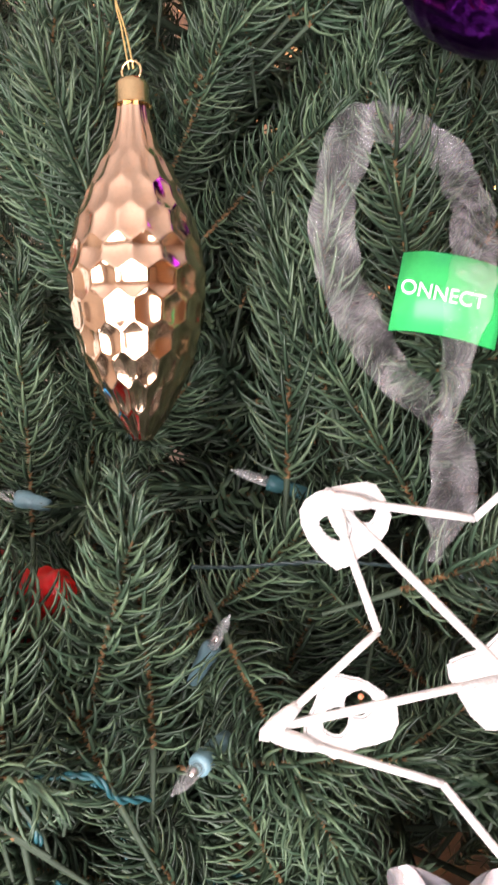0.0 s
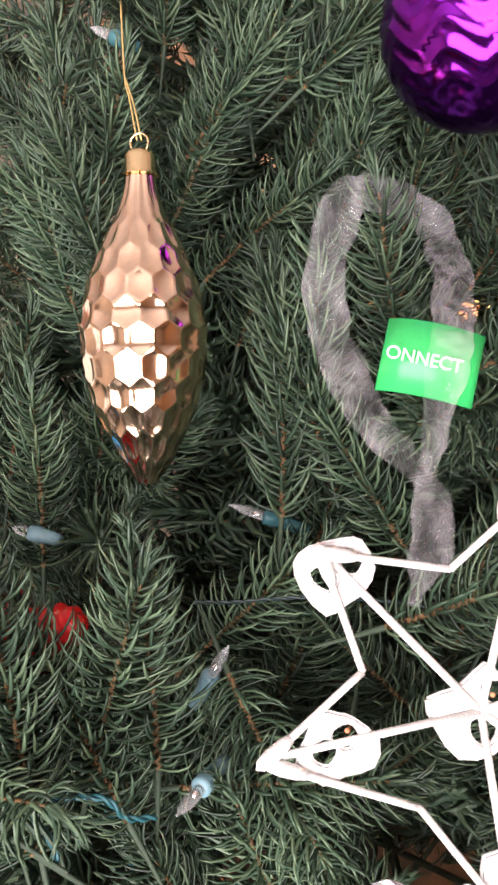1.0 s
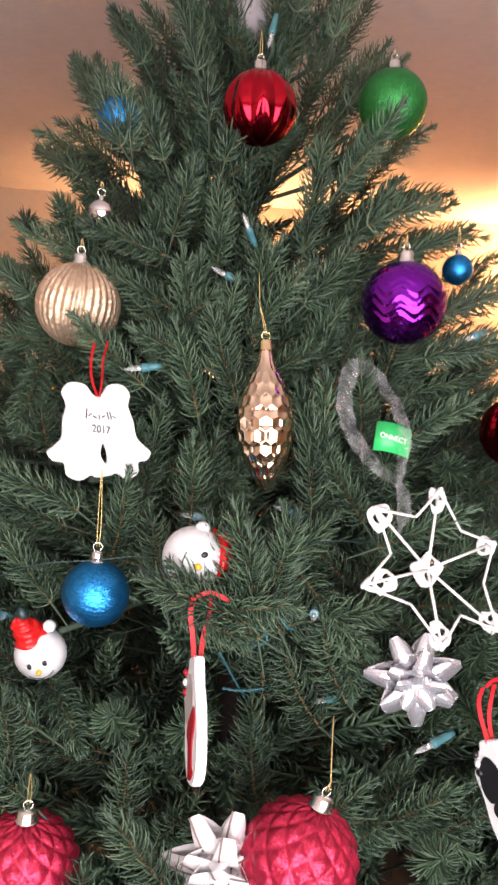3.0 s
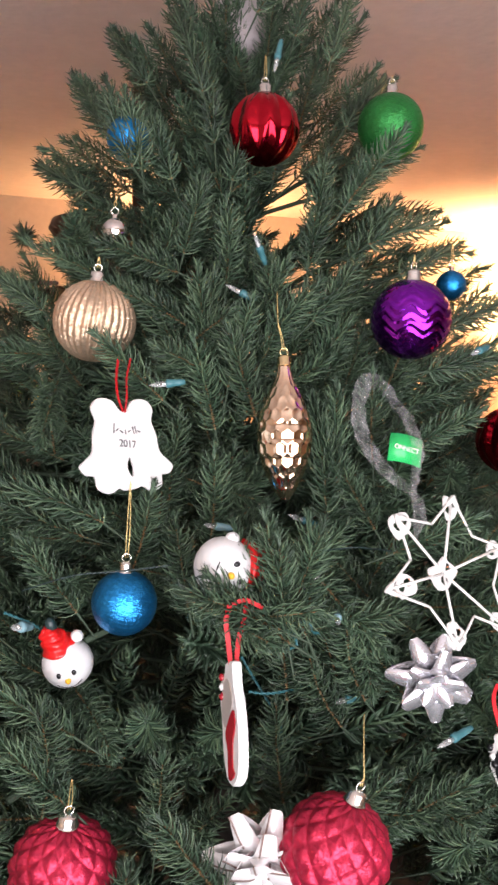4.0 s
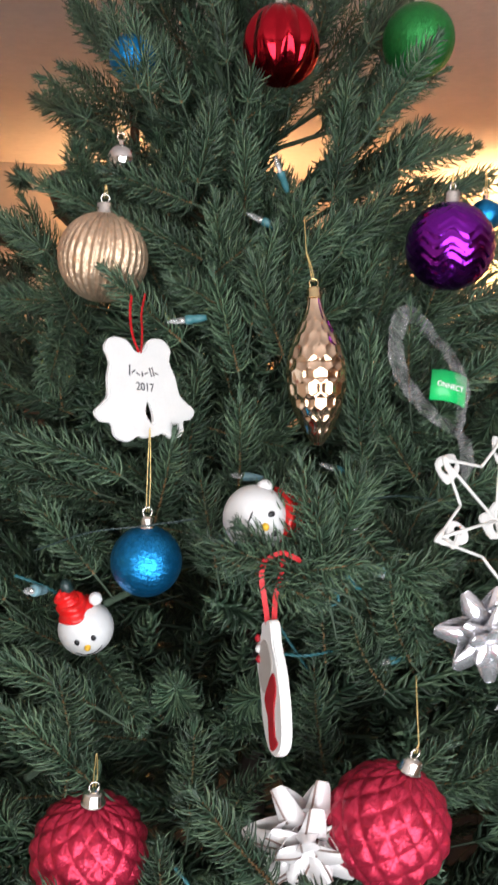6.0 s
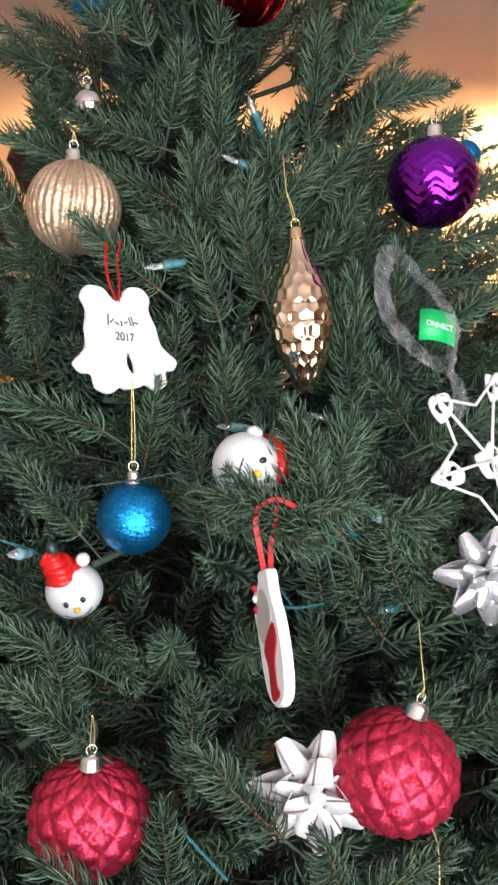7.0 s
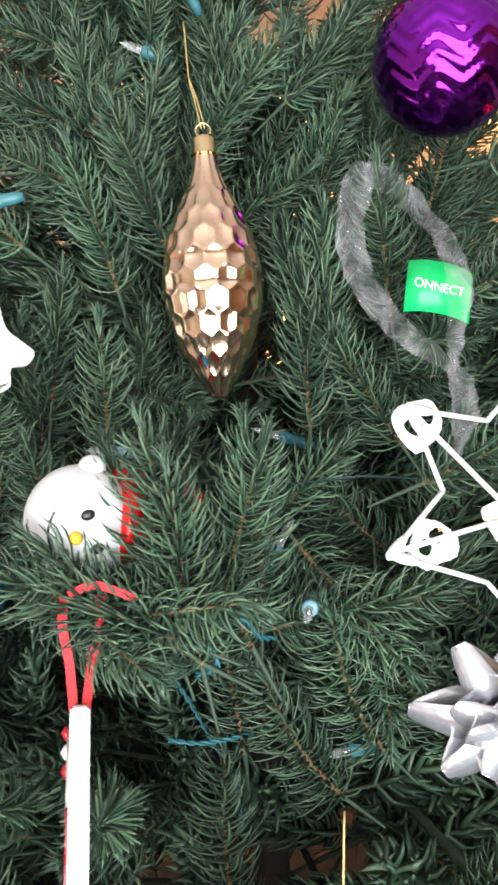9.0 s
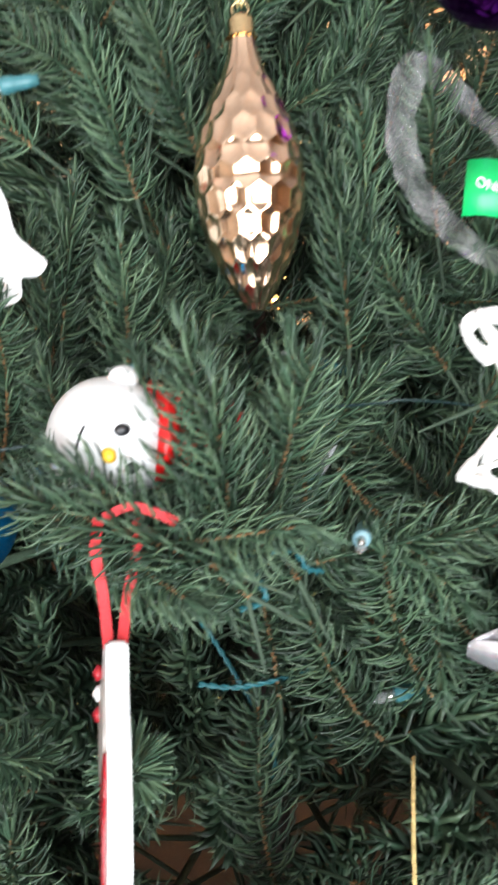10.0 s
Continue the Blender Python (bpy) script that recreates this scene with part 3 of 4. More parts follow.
def long_plaque(at, turn, label, front, accent, length=0.100):
    """A long flat ceramic shape on a red ribbon, glazed on its face."""
    ob = thing("plaque_ornament", at, label, "ornament", turn=turn)
    s = length / 0.1
    line = closed([(0.004 * s, 0.0), (0.009 * s, -0.003 * s), (0.011 * s, -0.020 * s), (0.018 * s, -0.040 * s), (0.021 * s, -0.070 * s), (0.017 * s, -0.092 * s), (0.004 * s, -0.100 * s), (-0.010 * s, -0.094 * s), (-0.018 * s, -0.074 * s), (-0.020 * s, -0.050 * s), (-0.024 * s, -0.030 * s), (-0.019 * s, -0.022 * s), (-0.021 * s, -0.012 * s), (-0.012 * s, -0.009 * s), (-0.009 * s, -0.001 * s)], 4)
    plate(line, [], 0.0085, CERAMIC, "plaque", ob, 0.0012)
    top = closed([(-0.006 * s, -0.014 * s), (0.005 * s, -0.022 * s), (0.008 * s, -0.038 * s), (-0.008 * s, -0.054 * s), (-0.017 * s, -0.044 * s), (-0.016 * s, -0.026 * s)], 4)
    g = plate(top, [], 0.0014, front, "glazed_panel", ob, 0.0004)
    g.location = (0, -0.0046, 0)
    low = closed([(0.009 * s, -0.040 * s), (0.014 * s, -0.052 * s), (0.008 * s, -0.066 * s), (0.007 * s, -0.084 * s), (0.011 * s, -0.091 * s), (-0.003 * s, -0.095 * s), (-0.005 * s, -0.072 * s), (-0.009 * s, -0.057 * s)], 4)
    g = plate(low, [], 0.0014, accent, "glazed_panel", ob, 0.0004)
    g.location = (0, -0.0046, 0)
    for k in range(3):
        part("relief_knob", lathe([(0, -0.002), (0.003, -0.001), (0.0035, 0.001), (0, 0.003)], 10, m=pose(-0.016 * s, -0.005, (-0.012 - 0.008 * k) * s, 90)), CERAMIC if k % 2 else accent, ob)
    for y in (-0.0055, 0.0055):
        ribbon(ob, [(0, y * 0.45, -0.003), (0.001, y * 0.9, 0.018), (0.006, y * 1.5, 0.034), (0.014, y * 1.4, 0.046)], 0.0042, (0.3, 1, 0))
    ribbon(ob, [(0.016, -0.006, 0.046), (0.018, 0.004, 0.050), (0.017, 0.013, 0.048), (0.015, 0.023, 0.044)], 0.0036, (0.3, 0.2, 1))
    return ob


long_plaque((-0.119, 0.239, 1.336), (-7, -24, -86), "white ceramic plaque with red and grey glaze on a red ribbon", GREY_GLAZE, RED_GLAZE)
long_plaque((0.142, 0.212, 1.250), (0, -22, -72), "white ceramic plaque with dark glaze on a red ribbon", BLACK, BLACK)
for z in (1.33, 1.30, 1.27, 1.25):
    KEEP.append(((-0.127, 0.24 - (1.338 - z) * 0.45, z), 0.022))


def joined(pieces, name, mats, parent=None):
    verts, faces, slots, at = [], [], [], 0
    for v, f, m, slot in pieces:
        v = np.asarray(v) @ np.array(m)[:3, :3].T + np.array(m)[:3, 3]
        verts.append(v)
        faces += [[i + at for i in q] for q in f]
        slots += [slot] * len(f)
        at += len(v)
    return mesh_object(name, np.concatenate(verts), faces, mats, parent, True, slots)


def snowman(at, turn, label, r=0.0255, pom=1, cap_long=1.0, wide=1.0, bob=(0.66, 1.10)):
    """A round smiling snowman head with a lumpy red cap and a bobble."""
    ball = grid_sphere(1, None, 40, 24)
    fine = grid_sphere(1, None, 12, 8)

    def lump(th, ph):
        return 0.10 * np.sin(9 * th + 1.5 * np.sin(2 * ph)) * np.sin(th) + 0.05 * np.sin(3 * ph)
    capv = grid_sphere(1, lump, 48, 30)
    pieces = [(*ball, Matrix.Diagonal((r, r, r * 0.97, 1)), 0)]
    pieces.append((*capv, pose(-0.004 * pom, 0.001, r * 0.72, 0, -14 * pom, 0) @ Matrix.Diagonal((r * 0.64 * wide, r * 0.66 * wide, r * 0.70, 1)), 1))
    pieces.append((*capv, pose(-0.008 * pom, 0.001, r * 1.28, 0, -20 * pom, 40) @ Matrix.Diagonal((r * 0.40 * wide, r * 0.42 * wide, r * 0.46, 1)), 1))
    pieces.append((*capv, pose(-0.006 * pom, 0.001, r * (1.28 + 0.5 * cap_long), 0, 8, 90) @ Matrix.Diagonal((r * 0.34, r * 0.34, r * 0.36, 1)), 1)) if cap_long > 1 else None
    pieces.append((*ball, pose(-0.005 * pom, 0.002, r * (1.45 + 0.75 * (cap_long - 0.6))) @ Matrix.Diagonal((r * 0.22, r * 0.22, r * 0.34, 1)), 4))
    pieces.append((*ball, pose(r * bob[0] * pom, -0.002, r * bob[1]) @ Matrix.Diagonal((r * 0.24,) * 3 + (1,)), 0))

    def on(az, el, k=1.0):
        a, e = radians(az), radians(el)
        return (k * r * math.sin(a) * math.cos(e), -k * r * math.cos(a) * math.cos(e), k * r * math.sin(e))
    for az in (-17, 17):
        pieces.append((*fine, pose(*on(az, 6)) @ Matrix.Diagonal((r * 0.095, r * 0.06, r * 0.12, 1)), 2))
    pieces.append((*fine, pose(*on(0, -10, 1.02)) @ Matrix.Diagonal((r * 0.12, r * 0.16, r * 0.11, 1)), 3))
    for az in range(-30, 31, 2):
        pieces.append((*fine, pose(*on(az, -38 + 0.016 * az * az, 0.992)) @ Matrix.Diagonal((r * 0.035, r * 0.02, r * 0.018, 1)), 2))
    ob = thing("snowman_light", at, label, "ornament", turn=turn)
    eyes = [p for p in pieces if p[3] == 2][:2]
    for v, f, m, k in eyes:
        joined([(v, f, m, 0)], "eye", [BLACK], ob)
    joined([pieces[0]], "head", [SNOW_WHITE], ob)
    joined([(v, f, m, 0) for v, f, m, k in pieces if k == 1], "cap", [RED_PLASTIC], ob)
    joined([(v, f, m, 0) for v, f, m, k in pieces[1:] if k == 0], "bobble", [SNOW_WHITE], ob)
    joined([(v, f, m, 0) for v, f, m, k in pieces if k == 2][2:], "smile", [BLACK], ob)
    joined([(v, f, m, 0) for v, f, m, k in pieces if k == 3], "nose", [ORANGE], ob)
    joined([(v, f, m, 0) for v, f, m, k in pieces if k == 4], "holder", [DARK_WIRE], ob)
    KEEP.append((at, r))
    return ob


snowman((-0.240, 0.400, 1.290), (14, -14, -12), "white snowman head light cover with a shiny red cap")
snowman((-0.113, 0.291, 1.406), (0, 80, 6), "white snowman head light cover lying sideways behind needles", r=0.028, pom=-1, cap_long=1.1, wide=1.25, bob=(0.86, 0.42))

# ---- the star of cotton swabs ----
STAR = Vector((0.095, 0.253, 1.396))


def star_at(dx, dz, lift=0.0):
    return Vector((dx, 0.25 * dx + 0.30 * dz - lift, dz))


star = thing("swab_star", tuple(STAR), "six pointed star of white cotton swabs joined with melted plastic", "ornament")
tip_at = [(-0.053, 0.058), (0.022, 0.070), (0.083, 0.016), (0.077, -0.063), (0.008, -0.068), (-0.074, -0.006)]
elbow_at = [(-0.008, 0.046), (0.043, 0.030), (0.064, -0.019), (0.033, -0.043), (-0.022, -0.027), (-0.039, 0.017)]
for k in range(6):
    tx, tz = tip_at[k]
    part("spoke", tube([star_at(0, 0), star_at(tx * 0.93, tz * 0.93)], 0.0014, 10), SWAB, star)
    for ex, ez in (elbow_at[k], elbow_at[k - 1]):
        a, b, n = star_at(tx * 0.97, tz * 0.97, 0.002), star_at(ex, ez), 6
        part("stick", tube([b.lerp(a, i / n) for i in range(n + 1)], 0.0013, 10), SWAB, star)
        d = a - b
        m = Matrix.Translation(b.lerp(a, 0.72)) @ d.to_track_quat("Z", "Y").to_matrix().to_4x4()
        part("cotton_tip", lathe([(0, 0), (0.0016, 0.0005), (0.0024, 0.004), (0.0027, 0.009), (0.0022, 0.0135), (0, 0.0155)], 10, m=m), SWAB, star)
rs = random.Random(8)
for k in range(7):
    tx, tz = (tip_at[k][0] * (0.86 if k != 5 else 0.66), tip_at[k][1] * 0.84) if k < 6 else (0, 0)
    size = (0.0150 if k == 0 else 0.0125) if k < 6 else 0.016
    line = closed([(size * rs.uniform(0.7, 1.3) * math.cos(a), size * rs.uniform(0.6, 1.2) * math.sin(a)) for a in np.arange(9) * 2 * math.pi / 9], 2)
    gap = [closed([(size * (rs.uniform(0.2, 0.4) * math.cos(a)) + hx * size, size * rs.uniform(0.2, 0.36) * math.sin(a) + hz * size) for a in np.arange(5) * 2 * math.pi / 5], 3) for hx, hz in (((0.28, 0.22), (-0.34, -0.12)) if k < 6 else ((0.36, 0.34), (-0.05, -0.42)))]
    blob = plate(line, gap, 0.0026, MELT, "melted_joint", star, 0.0009)
    blob.matrix_basis = Matrix.Translation(star_at(tx, tz, -0.0012)) @ pose(0, 0, 0, -17, 0, 14)
    if k in (5, 4, 6):
        part("colour_spot", lathe([(0, -0.0005), (0.0008, -0.0003), (0.0009, 0.0002), (0, 0.0005)], 10, m=Matrix.Translation(star_at(tx + 0.004, tz + 0.006, 0.0028)) @ pose(0, 0, 0, 90)), SPOT, star)
for dx, dz in tip_at + elbow_at + [(0, 0)]:
    KEEP.append((tuple(STAR + star_at(dx * 0.8, dz * 0.8)), 0.012))


# ---- the clear plastic loop with its green tag ----
def film(points, width, parent, name):
    line = smooth_path(points, 9)
    bm, rings, n = bmesh.new(), [], 14
    for i, (p, t, _, _) in enumerate(frames_along(line)):
        w = t.cross(Vector((0.15, -1, 0.25))).normalized()
        h = t.cross(w)
        wide = width(i / (len(line) - 1))
        ring = []
        for k in range(n):
            a = 2 * math.pi * k / n
            q = p + w * (math.cos(a) * wide / 2) + h * (math.sin(a) * 0.0022)
            q += (w * noise.noise(q * 90) * 0.0026 + h * noise.noise(Vector((q.x, q.y, q.z * 0.5)) * 260 + Vector((9, 0, 0))) * 0.0022)
            ring.append(bm.verts.new(q))
        rings.append(ring)
    for a, b in zip(rings, rings[1:]):
        for k in range(n):
            bm.faces.new((a[k], a[(k + 1) % n], b[(k + 1) % n], b[k]))
    return part(name, bm, FILM, parent, smooth=False)


loop = thing("plastic_loop", (0, 0, 0), "crinkled clear plastic tie with a green printed tag", "plastic tie")
film([(0.081, 0.292, 1.467), (0.073, 0.303, 1.476), (0.06, 0.322, 1.493), (0.051, 0.34, 1.516), (0.048, 0.35, 1.54), (0.053, 0.357, 1.563), (0.062, 0.36, 1.575), (0.081, 0.372, 1.573), (0.098, 0.378, 1.559), (0.099, 0.335, 1.533), (0.093, 0.306, 1.509), (0.088, 0.3, 1.487), (0.083, 0.293, 1.468)], lambda s: 0.0050 + 0.0125 * min(1, 6 * s, 6 * (1 - s)), loop, "film_loop")
film([(0.081, 0.292, 1.468), (0.084, 0.284, 1.455), (0.081, 0.279, 1.443), (0.075, 0.275, 1.425)], lambda s: 0.005 + 0.013 * math.sin(math.pi * min(1, s * 1.1)) ** 0.8, loop, "film_tail")
tag_m = Matrix.Translation((0.0890, 0.315, 1.508)) @ pose(0, 0, 0, -14, 15, 4)
bm, rings = bmesh.new(), []
for i in range(17):
    u = i / 16 - 0.5
    x, y = 0.038 * u, 0.006 * math.cos(u * 3.0) * -1 + 0.006 + (0.004 * (-u - 0.35) * 6 if u < -0.35 else 0)
    rings.append([bm.verts.new((x, y + dy, z)) for z, dy in ((-0.0145, 0), (0.0145, 0), (0.0145, 0.0005), (-0.0145, 0.0005))])
for a, b in zip(rings, rings[1:]):
    for k in range(4):
        bm.faces.new((a[k], a[(k + 1) % 4], b[(k + 1) % 4], b[k]))
bm.faces.new(rings[0])
bm.faces.new(rings[-1][::-1])
tag = part("printed_tag", bm, TAG, loop)
tag.matrix_basis = tag_m
word = lettering("ONNECT", 0.0072, TAG_INK, tag, pose(-0.0042, -0.0007, -0.0005, 90, 0, 0), "printed_word")
for p in ((0.05, 0.345, 1.535), (0.06, 0.325, 1.505), (0.075, 0.36, 1.575), (0.105, 0.365, 1.535), (0.092, 0.32, 1.505), (0.083, 0.28, 1.445)):
    KEEP.append((p, 0.010))


# ---- gift bows ----
def gift_bow(at, turn, size, mat, label, lined=None):
    ob = thing("gift_bow", at, label, "gift bow", turn=turn)
    rb, k = random.Random(3), 0
    for count, lift, reach in ((7, 8, 1.0), (6, 30, 0.98), (5, 54, 0.85), (1, 85, 0.55)):
        for i in range(count):
            az = 360 * i / count + lift * 3 + rb.uniform(-8, 8)
            ln, wd = 1.0 * size * reach * rb.uniform(0.92, 1.08), size * 0.60
            line = smooth_path([(0, 0, 0), (ln * 0.5, 0, -ln * 0.10), (ln * 0.92, 0, -ln * 0.03), (ln, 0, 0.0), (ln * 0.96, 0, ln * 0.015), (ln * 0.5, 0, ln * 0.22), (0.003, 0, ln * 0.05)], 4)
            m = pose(0, 0, 0, 90, 0, 0) @ pose(0, 0, 0, 0, -(lift + rb.uniform(-6, 6)), az)
            l = part("ribbon_loop", strip(line, lambda s: wd * (0.04 + 0.96 * min(1.0, 2.3 * abs(s - 0.5))) * min(1.0, 0.45 + 4.0 * min(s, 1 - s)), (0, 1, 0), 0.0005), mat, ob)
            l.matrix_basis = m
            if lined:
                st = part("printed_line", strip([p + Vector((0, 0, 0.0004)) for p in line[10:-4]], 0.0016, (0, 1, 0), 0.0008), lined, l)
                st.location = (0, wd * 0.18, 0)
    KEEP.append((at, size * 0.85))
    return ob


gift_bow((0.084, 0.250, 1.300), (12, 0, -14), 0.043, SILVER_RIBBON, "shiny silver foil gift bow tucked under the star")
gift_bow((-0.098, 0.212, 1.170), (8, 0, -20), 0.048, WHITE_RIBBON, "white satin gift bow with brown lines beside a red bauble", BROWN_PRINT)


# ---- fairy lights ----
def fairy_light(tip, mid, end, socket=SOCKET, size=1.0):
    tip, mid, end = Vector(tip), Vector(mid), Vector(end)
    d = mid - tip
    # true sizes of a mini light: bulb 17 mm, holder 21 mm
    way = (end - tip).normalized()
    mid = tip + way * max(0.013, min(0.019, d.length))
    end = mid + way * max(0.018, min(0.024, (end - mid).length))
    ob = thing("fairy_light", tuple(mid), "clear mini light bulb in a teal holder on the string", "string light", "lights on the tree")
    ob.matrix_world = Matrix.Translation(mid) @ (tip - mid).to_track_quat("Z", "Y").to_matrix().to_4x4()
    g, s = (tip - mid).length, (end - mid).length
    part("bulb", lathe([(0.0026 * size, -0.002), (0.0027 * size, g * 0.2), (0.0026 * size, g * 0.6), (0.0016 * size, g * 0.82), (0.0006 * size, g * 0.93), (0.0005 * size, g), (0, g + 0.0004)], 14), BULB_GLASS, ob)
    part("bulb_foot", lathe([(0, 0.0), (0.0019 * size, 0.0), (0.0018 * size, g * 0.28), (0.0007, g * 0.34), (0, g * 0.35)], 10), CAP_METAL, ob)
    part("holder", lathe([(0, 0.0005), (0.0030 * size, 0.0005), (0.0041 * size, 0), (0.0043 * size, -0.0015), (0.0041 * size, -0.006), (0.0036 * size, -0.0065), (0.0034 * size, -s * 0.7), (0.0024 * size, -s), (0, -s)], 14), socket, ob)
    return ob


fairy_light((-0.005, 0.406, 1.429), (0.013, 0.406, 1.421), (0.036, 0.405, 1.414))
fairy_light((-0.063, 0.280, 1.357), (-0.054, 0.293, 1.353), (-0.043, 0.309, 1.348), PALE_SOCKET)
fairy_light((-0.012, 0.256, 1.354), (-0.005, 0.272, 1.354), (0.002, 0.291, 1.355), PALE_SOCKET)
fairy_light((0.001, 0.327, 1.387), (-0.008, 0.331, 1.372), (-0.018, 0.336, 1.354), PALE_SOCKET)
fairy_light((-0.109, 0.374, 1.429), (-0.098, 0.368, 1.426), (-0.082, 0.362, 1.426), PALE_SOCKET)
fairy_light((0.006, 0.301, 1.259), (0.020, 0.300, 1.261), (0.036, 0.298, 1.264))
fairy_light((0.064, 0.202, 1.250), (0.084, 0.206, 1.256), (0.110, 0.211, 1.262))
fairy_light((-0.067, 0.445, 1.674), (-0.054, 0.435, 1.665), (-0.040, 0.427, 1.658))
fairy_light((-0.164, 0.380, 1.568), (-0.148, 0.376, 1.570), (-0.130, 0.372, 1.572))
fairy_light((0.010, 0.520, 1.925), (0.018, 0.522, 1.945), (0.022, 0.530, 1.968))
fairy_light((-0.104, 0.276, 1.379), (-0.098, 0.286, 1.377), (-0.092, 0.296, 1.374), PALE_SOCKET, 1.3)
fairy_light((-0.295, 0.395, 1.332), (-0.288, 0.405, 1.330), (-0.276, 0.412, 1.326), PALE_SOCKET, 1.3)
fairy_light((-0.028, 0.470, 1.735), (-0.020, 0.474, 1.720), (-0.010, 0.480, 1.702))
fairy_light((0.165, 0.330, 1.605), (0.178, 0.336, 1.610), (0.196, 0.344, 1.614))
for p in ((0.012, 0.405, 1.421), (-0.053, 0.295, 1.352), (-0.005, 0.273, 1.354), (-0.009, 0.331, 1.37), (0.021, 0.3, 1.261), (0.085, 0.206, 1.256), (-0.054, 0.435, 1.665), (-0.146, 0.376, 1.570)):
    KEEP.append((p, 0.009))


def light_wire(points, mat=WIRE, r=0.0008, twist=520):
    """Two strands wound round each other."""
    line = smooth_path(points, 14)
    ob = thing("light_string", tuple(line[0]), "thin twisted teal light cord threaded between the branches", "cable")
    walked = [0.0]
    for a, b in zip(line, line[1:]):
        walked.append(walked[-1] + (b - a).length)
    for turn in (0, math.pi):
        strand = [p - line[0] + (u * math.cos(twist * w + turn) + v * math.sin(twist * w + turn)) * r * 0.95 for (p, t, u, v), w in zip(frames_along(line), walked)]
        part("strand", tube(strand, r, 6), mat, ob)
    return ob


light_wire([(-0.095, 0.276, 1.350), (-0.076, 0.268, 1.353), (-0.055, 0.264, 1.356), (-0.040, 0.263, 1.356), (-0.033, 0.266, 1.346), (-0.024, 0.274, 1.341)])
light_wire([(-0.101, 0.262, 1.360), (-0.080, 0.254, 1.357), (-0.062, 0.252, 1.353), (-0.056, 0.250, 1.341), (-0.065, 0.259, 1.334)])
light_wire([(-0.078, 0.314, 1.275), (-0.060, 0.309, 1.273), (-0.034, 0.313, 1.272), (0.0, 0.33, 1.268)])
light_wire([(-0.072, 0.355, 1.295), (-0.062, 0.353, 1.277), (-0.053, 0.341, 1.260), (-0.042, 0.327, 1.238), (-0.041, 0.316, 1.219), (-0.049, 0.315, 1.212)])
light_wire([(-0.012, 0.320, 1.410), (0.004, 0.327, 1.407), (0.026, 0.333, 1.406), (0.046, 0.333, 1.406), (0.085, 0.339, 1.399), (0.107, 0.337, 1.392)], DARK_WIRE, 0.0005)
light_wire([(-0.285, 0.380, 1.372), (-0.240, 0.355, 1.390), (-0.196, 0.345, 1.394), (-0.150, 0.34, 1.398)], DARK_WIRE, 0.0005)
light_wire([(-0.30, 0.42, 1.34), (-0.276, 0.412, 1.330), (-0.262, 0.420, 1.318), (-0.255, 0.43, 1.312)])
light_wire([(-0.20, 0.235, 1.148), (-0.185, 0.225, 1.128), (-0.17, 0.215, 1.108)])

# the long gold thread and the hook threads seen against the dark
for name, pts in (("gold_thread", [(-0.022, 0.176, 1.246), (-0.019, 0.184, 1.264), (-0.013, 0.198, 1.292)]), ("gold_thread", [(-0.040, 0.150, 1.165), (-0.038, 0.136, 1.150), (-0.046, 0.122, 1.120), (-0.05, 0.12, 1.09)])):
    ob = part(name, tube(smooth_path(pts, 6), 0.00055, 5), GOLD_THREAD, None)
    tagged(ob, "thin gold hanging thread against the branches", "thread")

# ---- the figure on the tree's top ----
ball = grid_sphere(1, None, 24, 16)
cone_v, cone_f = grid_sphere(1, None, 32, 20, lambda th, ph, r: np.stack([(0.016 + 0.040 * th / math.pi) * np.cos(ph) * np.sin(th) ** 0.3, (0.016 + 0.040 * th / math.pi) * np.sin(ph) * np.sin(th) ** 0.3, 0.15 * (1 - th / math.pi) + 0 * ph], -1))
wing = Matrix.Diagonal((0.026, 0.008, 0.052, 1))
topper = joined([(cone_v, cone_f, Matrix(), 0), (*ball, pose(-0.006, -0.004, 0.155) @ Matrix.Diagonal((0.024, 0.016, 0.018, 1)), 1), (*ball, pose(-0.034, -0.006, 0.178, 0, -38, 0) @ Matrix.Diagonal((0.006, 0.006, 0.026, 1)), 1), (*ball, pose(-0.052, -0.006, 0.205, 0, -18, 0) @ Matrix.Diagonal((0.003, 0.003, 0.014, 1)), 3), (*ball, pose(0.026, 0.014, 0.160, 0, 6, 30) @ wing, 0), (*ball, pose(0.048, 0.018, 0.165, 0, 12, -20) @ wing, 2)], "tree_topper", [ANGEL_GREY, SNOW_WHITE, ANGEL_ORANGE, POLE])
topper.matrix_world = pose(0.055, 0.79, 2.03, 0, 0, -22)
tagged(topper, "pale winged figure with orange wing on the treetop", "tree topper")


# ---- tips of the tree that stand out ----
sprig((-0.025, 0.293, 1.372), (-0.022, 0.296, 1.442), 68)
sprig((0.088, 0.532, 1.599), (0.131, 0.525, 1.654), 291)
sprig((0.103, 0.509, 1.547), (0.135, 0.501, 1.609), 32)
sprig((0.127, 0.533, 1.585), (0.090, 0.532, 1.644), 130)
sprig((0.048, 0.439, 1.468), (0.068, 0.444, 1.535), 60)
sprig((-0.086, 0.434, 1.409), (-0.063, 0.346, 1.434), 253)
sprig((0.038, 0.386, 1.484), (0.020, 0.404, 1.551), 230)
sprig((0.070, 0.371, 1.435), (0.036, 0.383, 1.495), 241)
sprig((0.080, 0.382, 1.512), (0.071, 0.377, 1.581), 333)
sprig((-0.035, 0.457, 1.571), (-0.001, 0.423, 1.621), 194)
sprig((-0.004, 0.468, 1.557), (0.046, 0.449, 1.602), 107)
sprig((-0.058, 0.388, 1.558), (-0.080, 0.393, 1.624), 48)
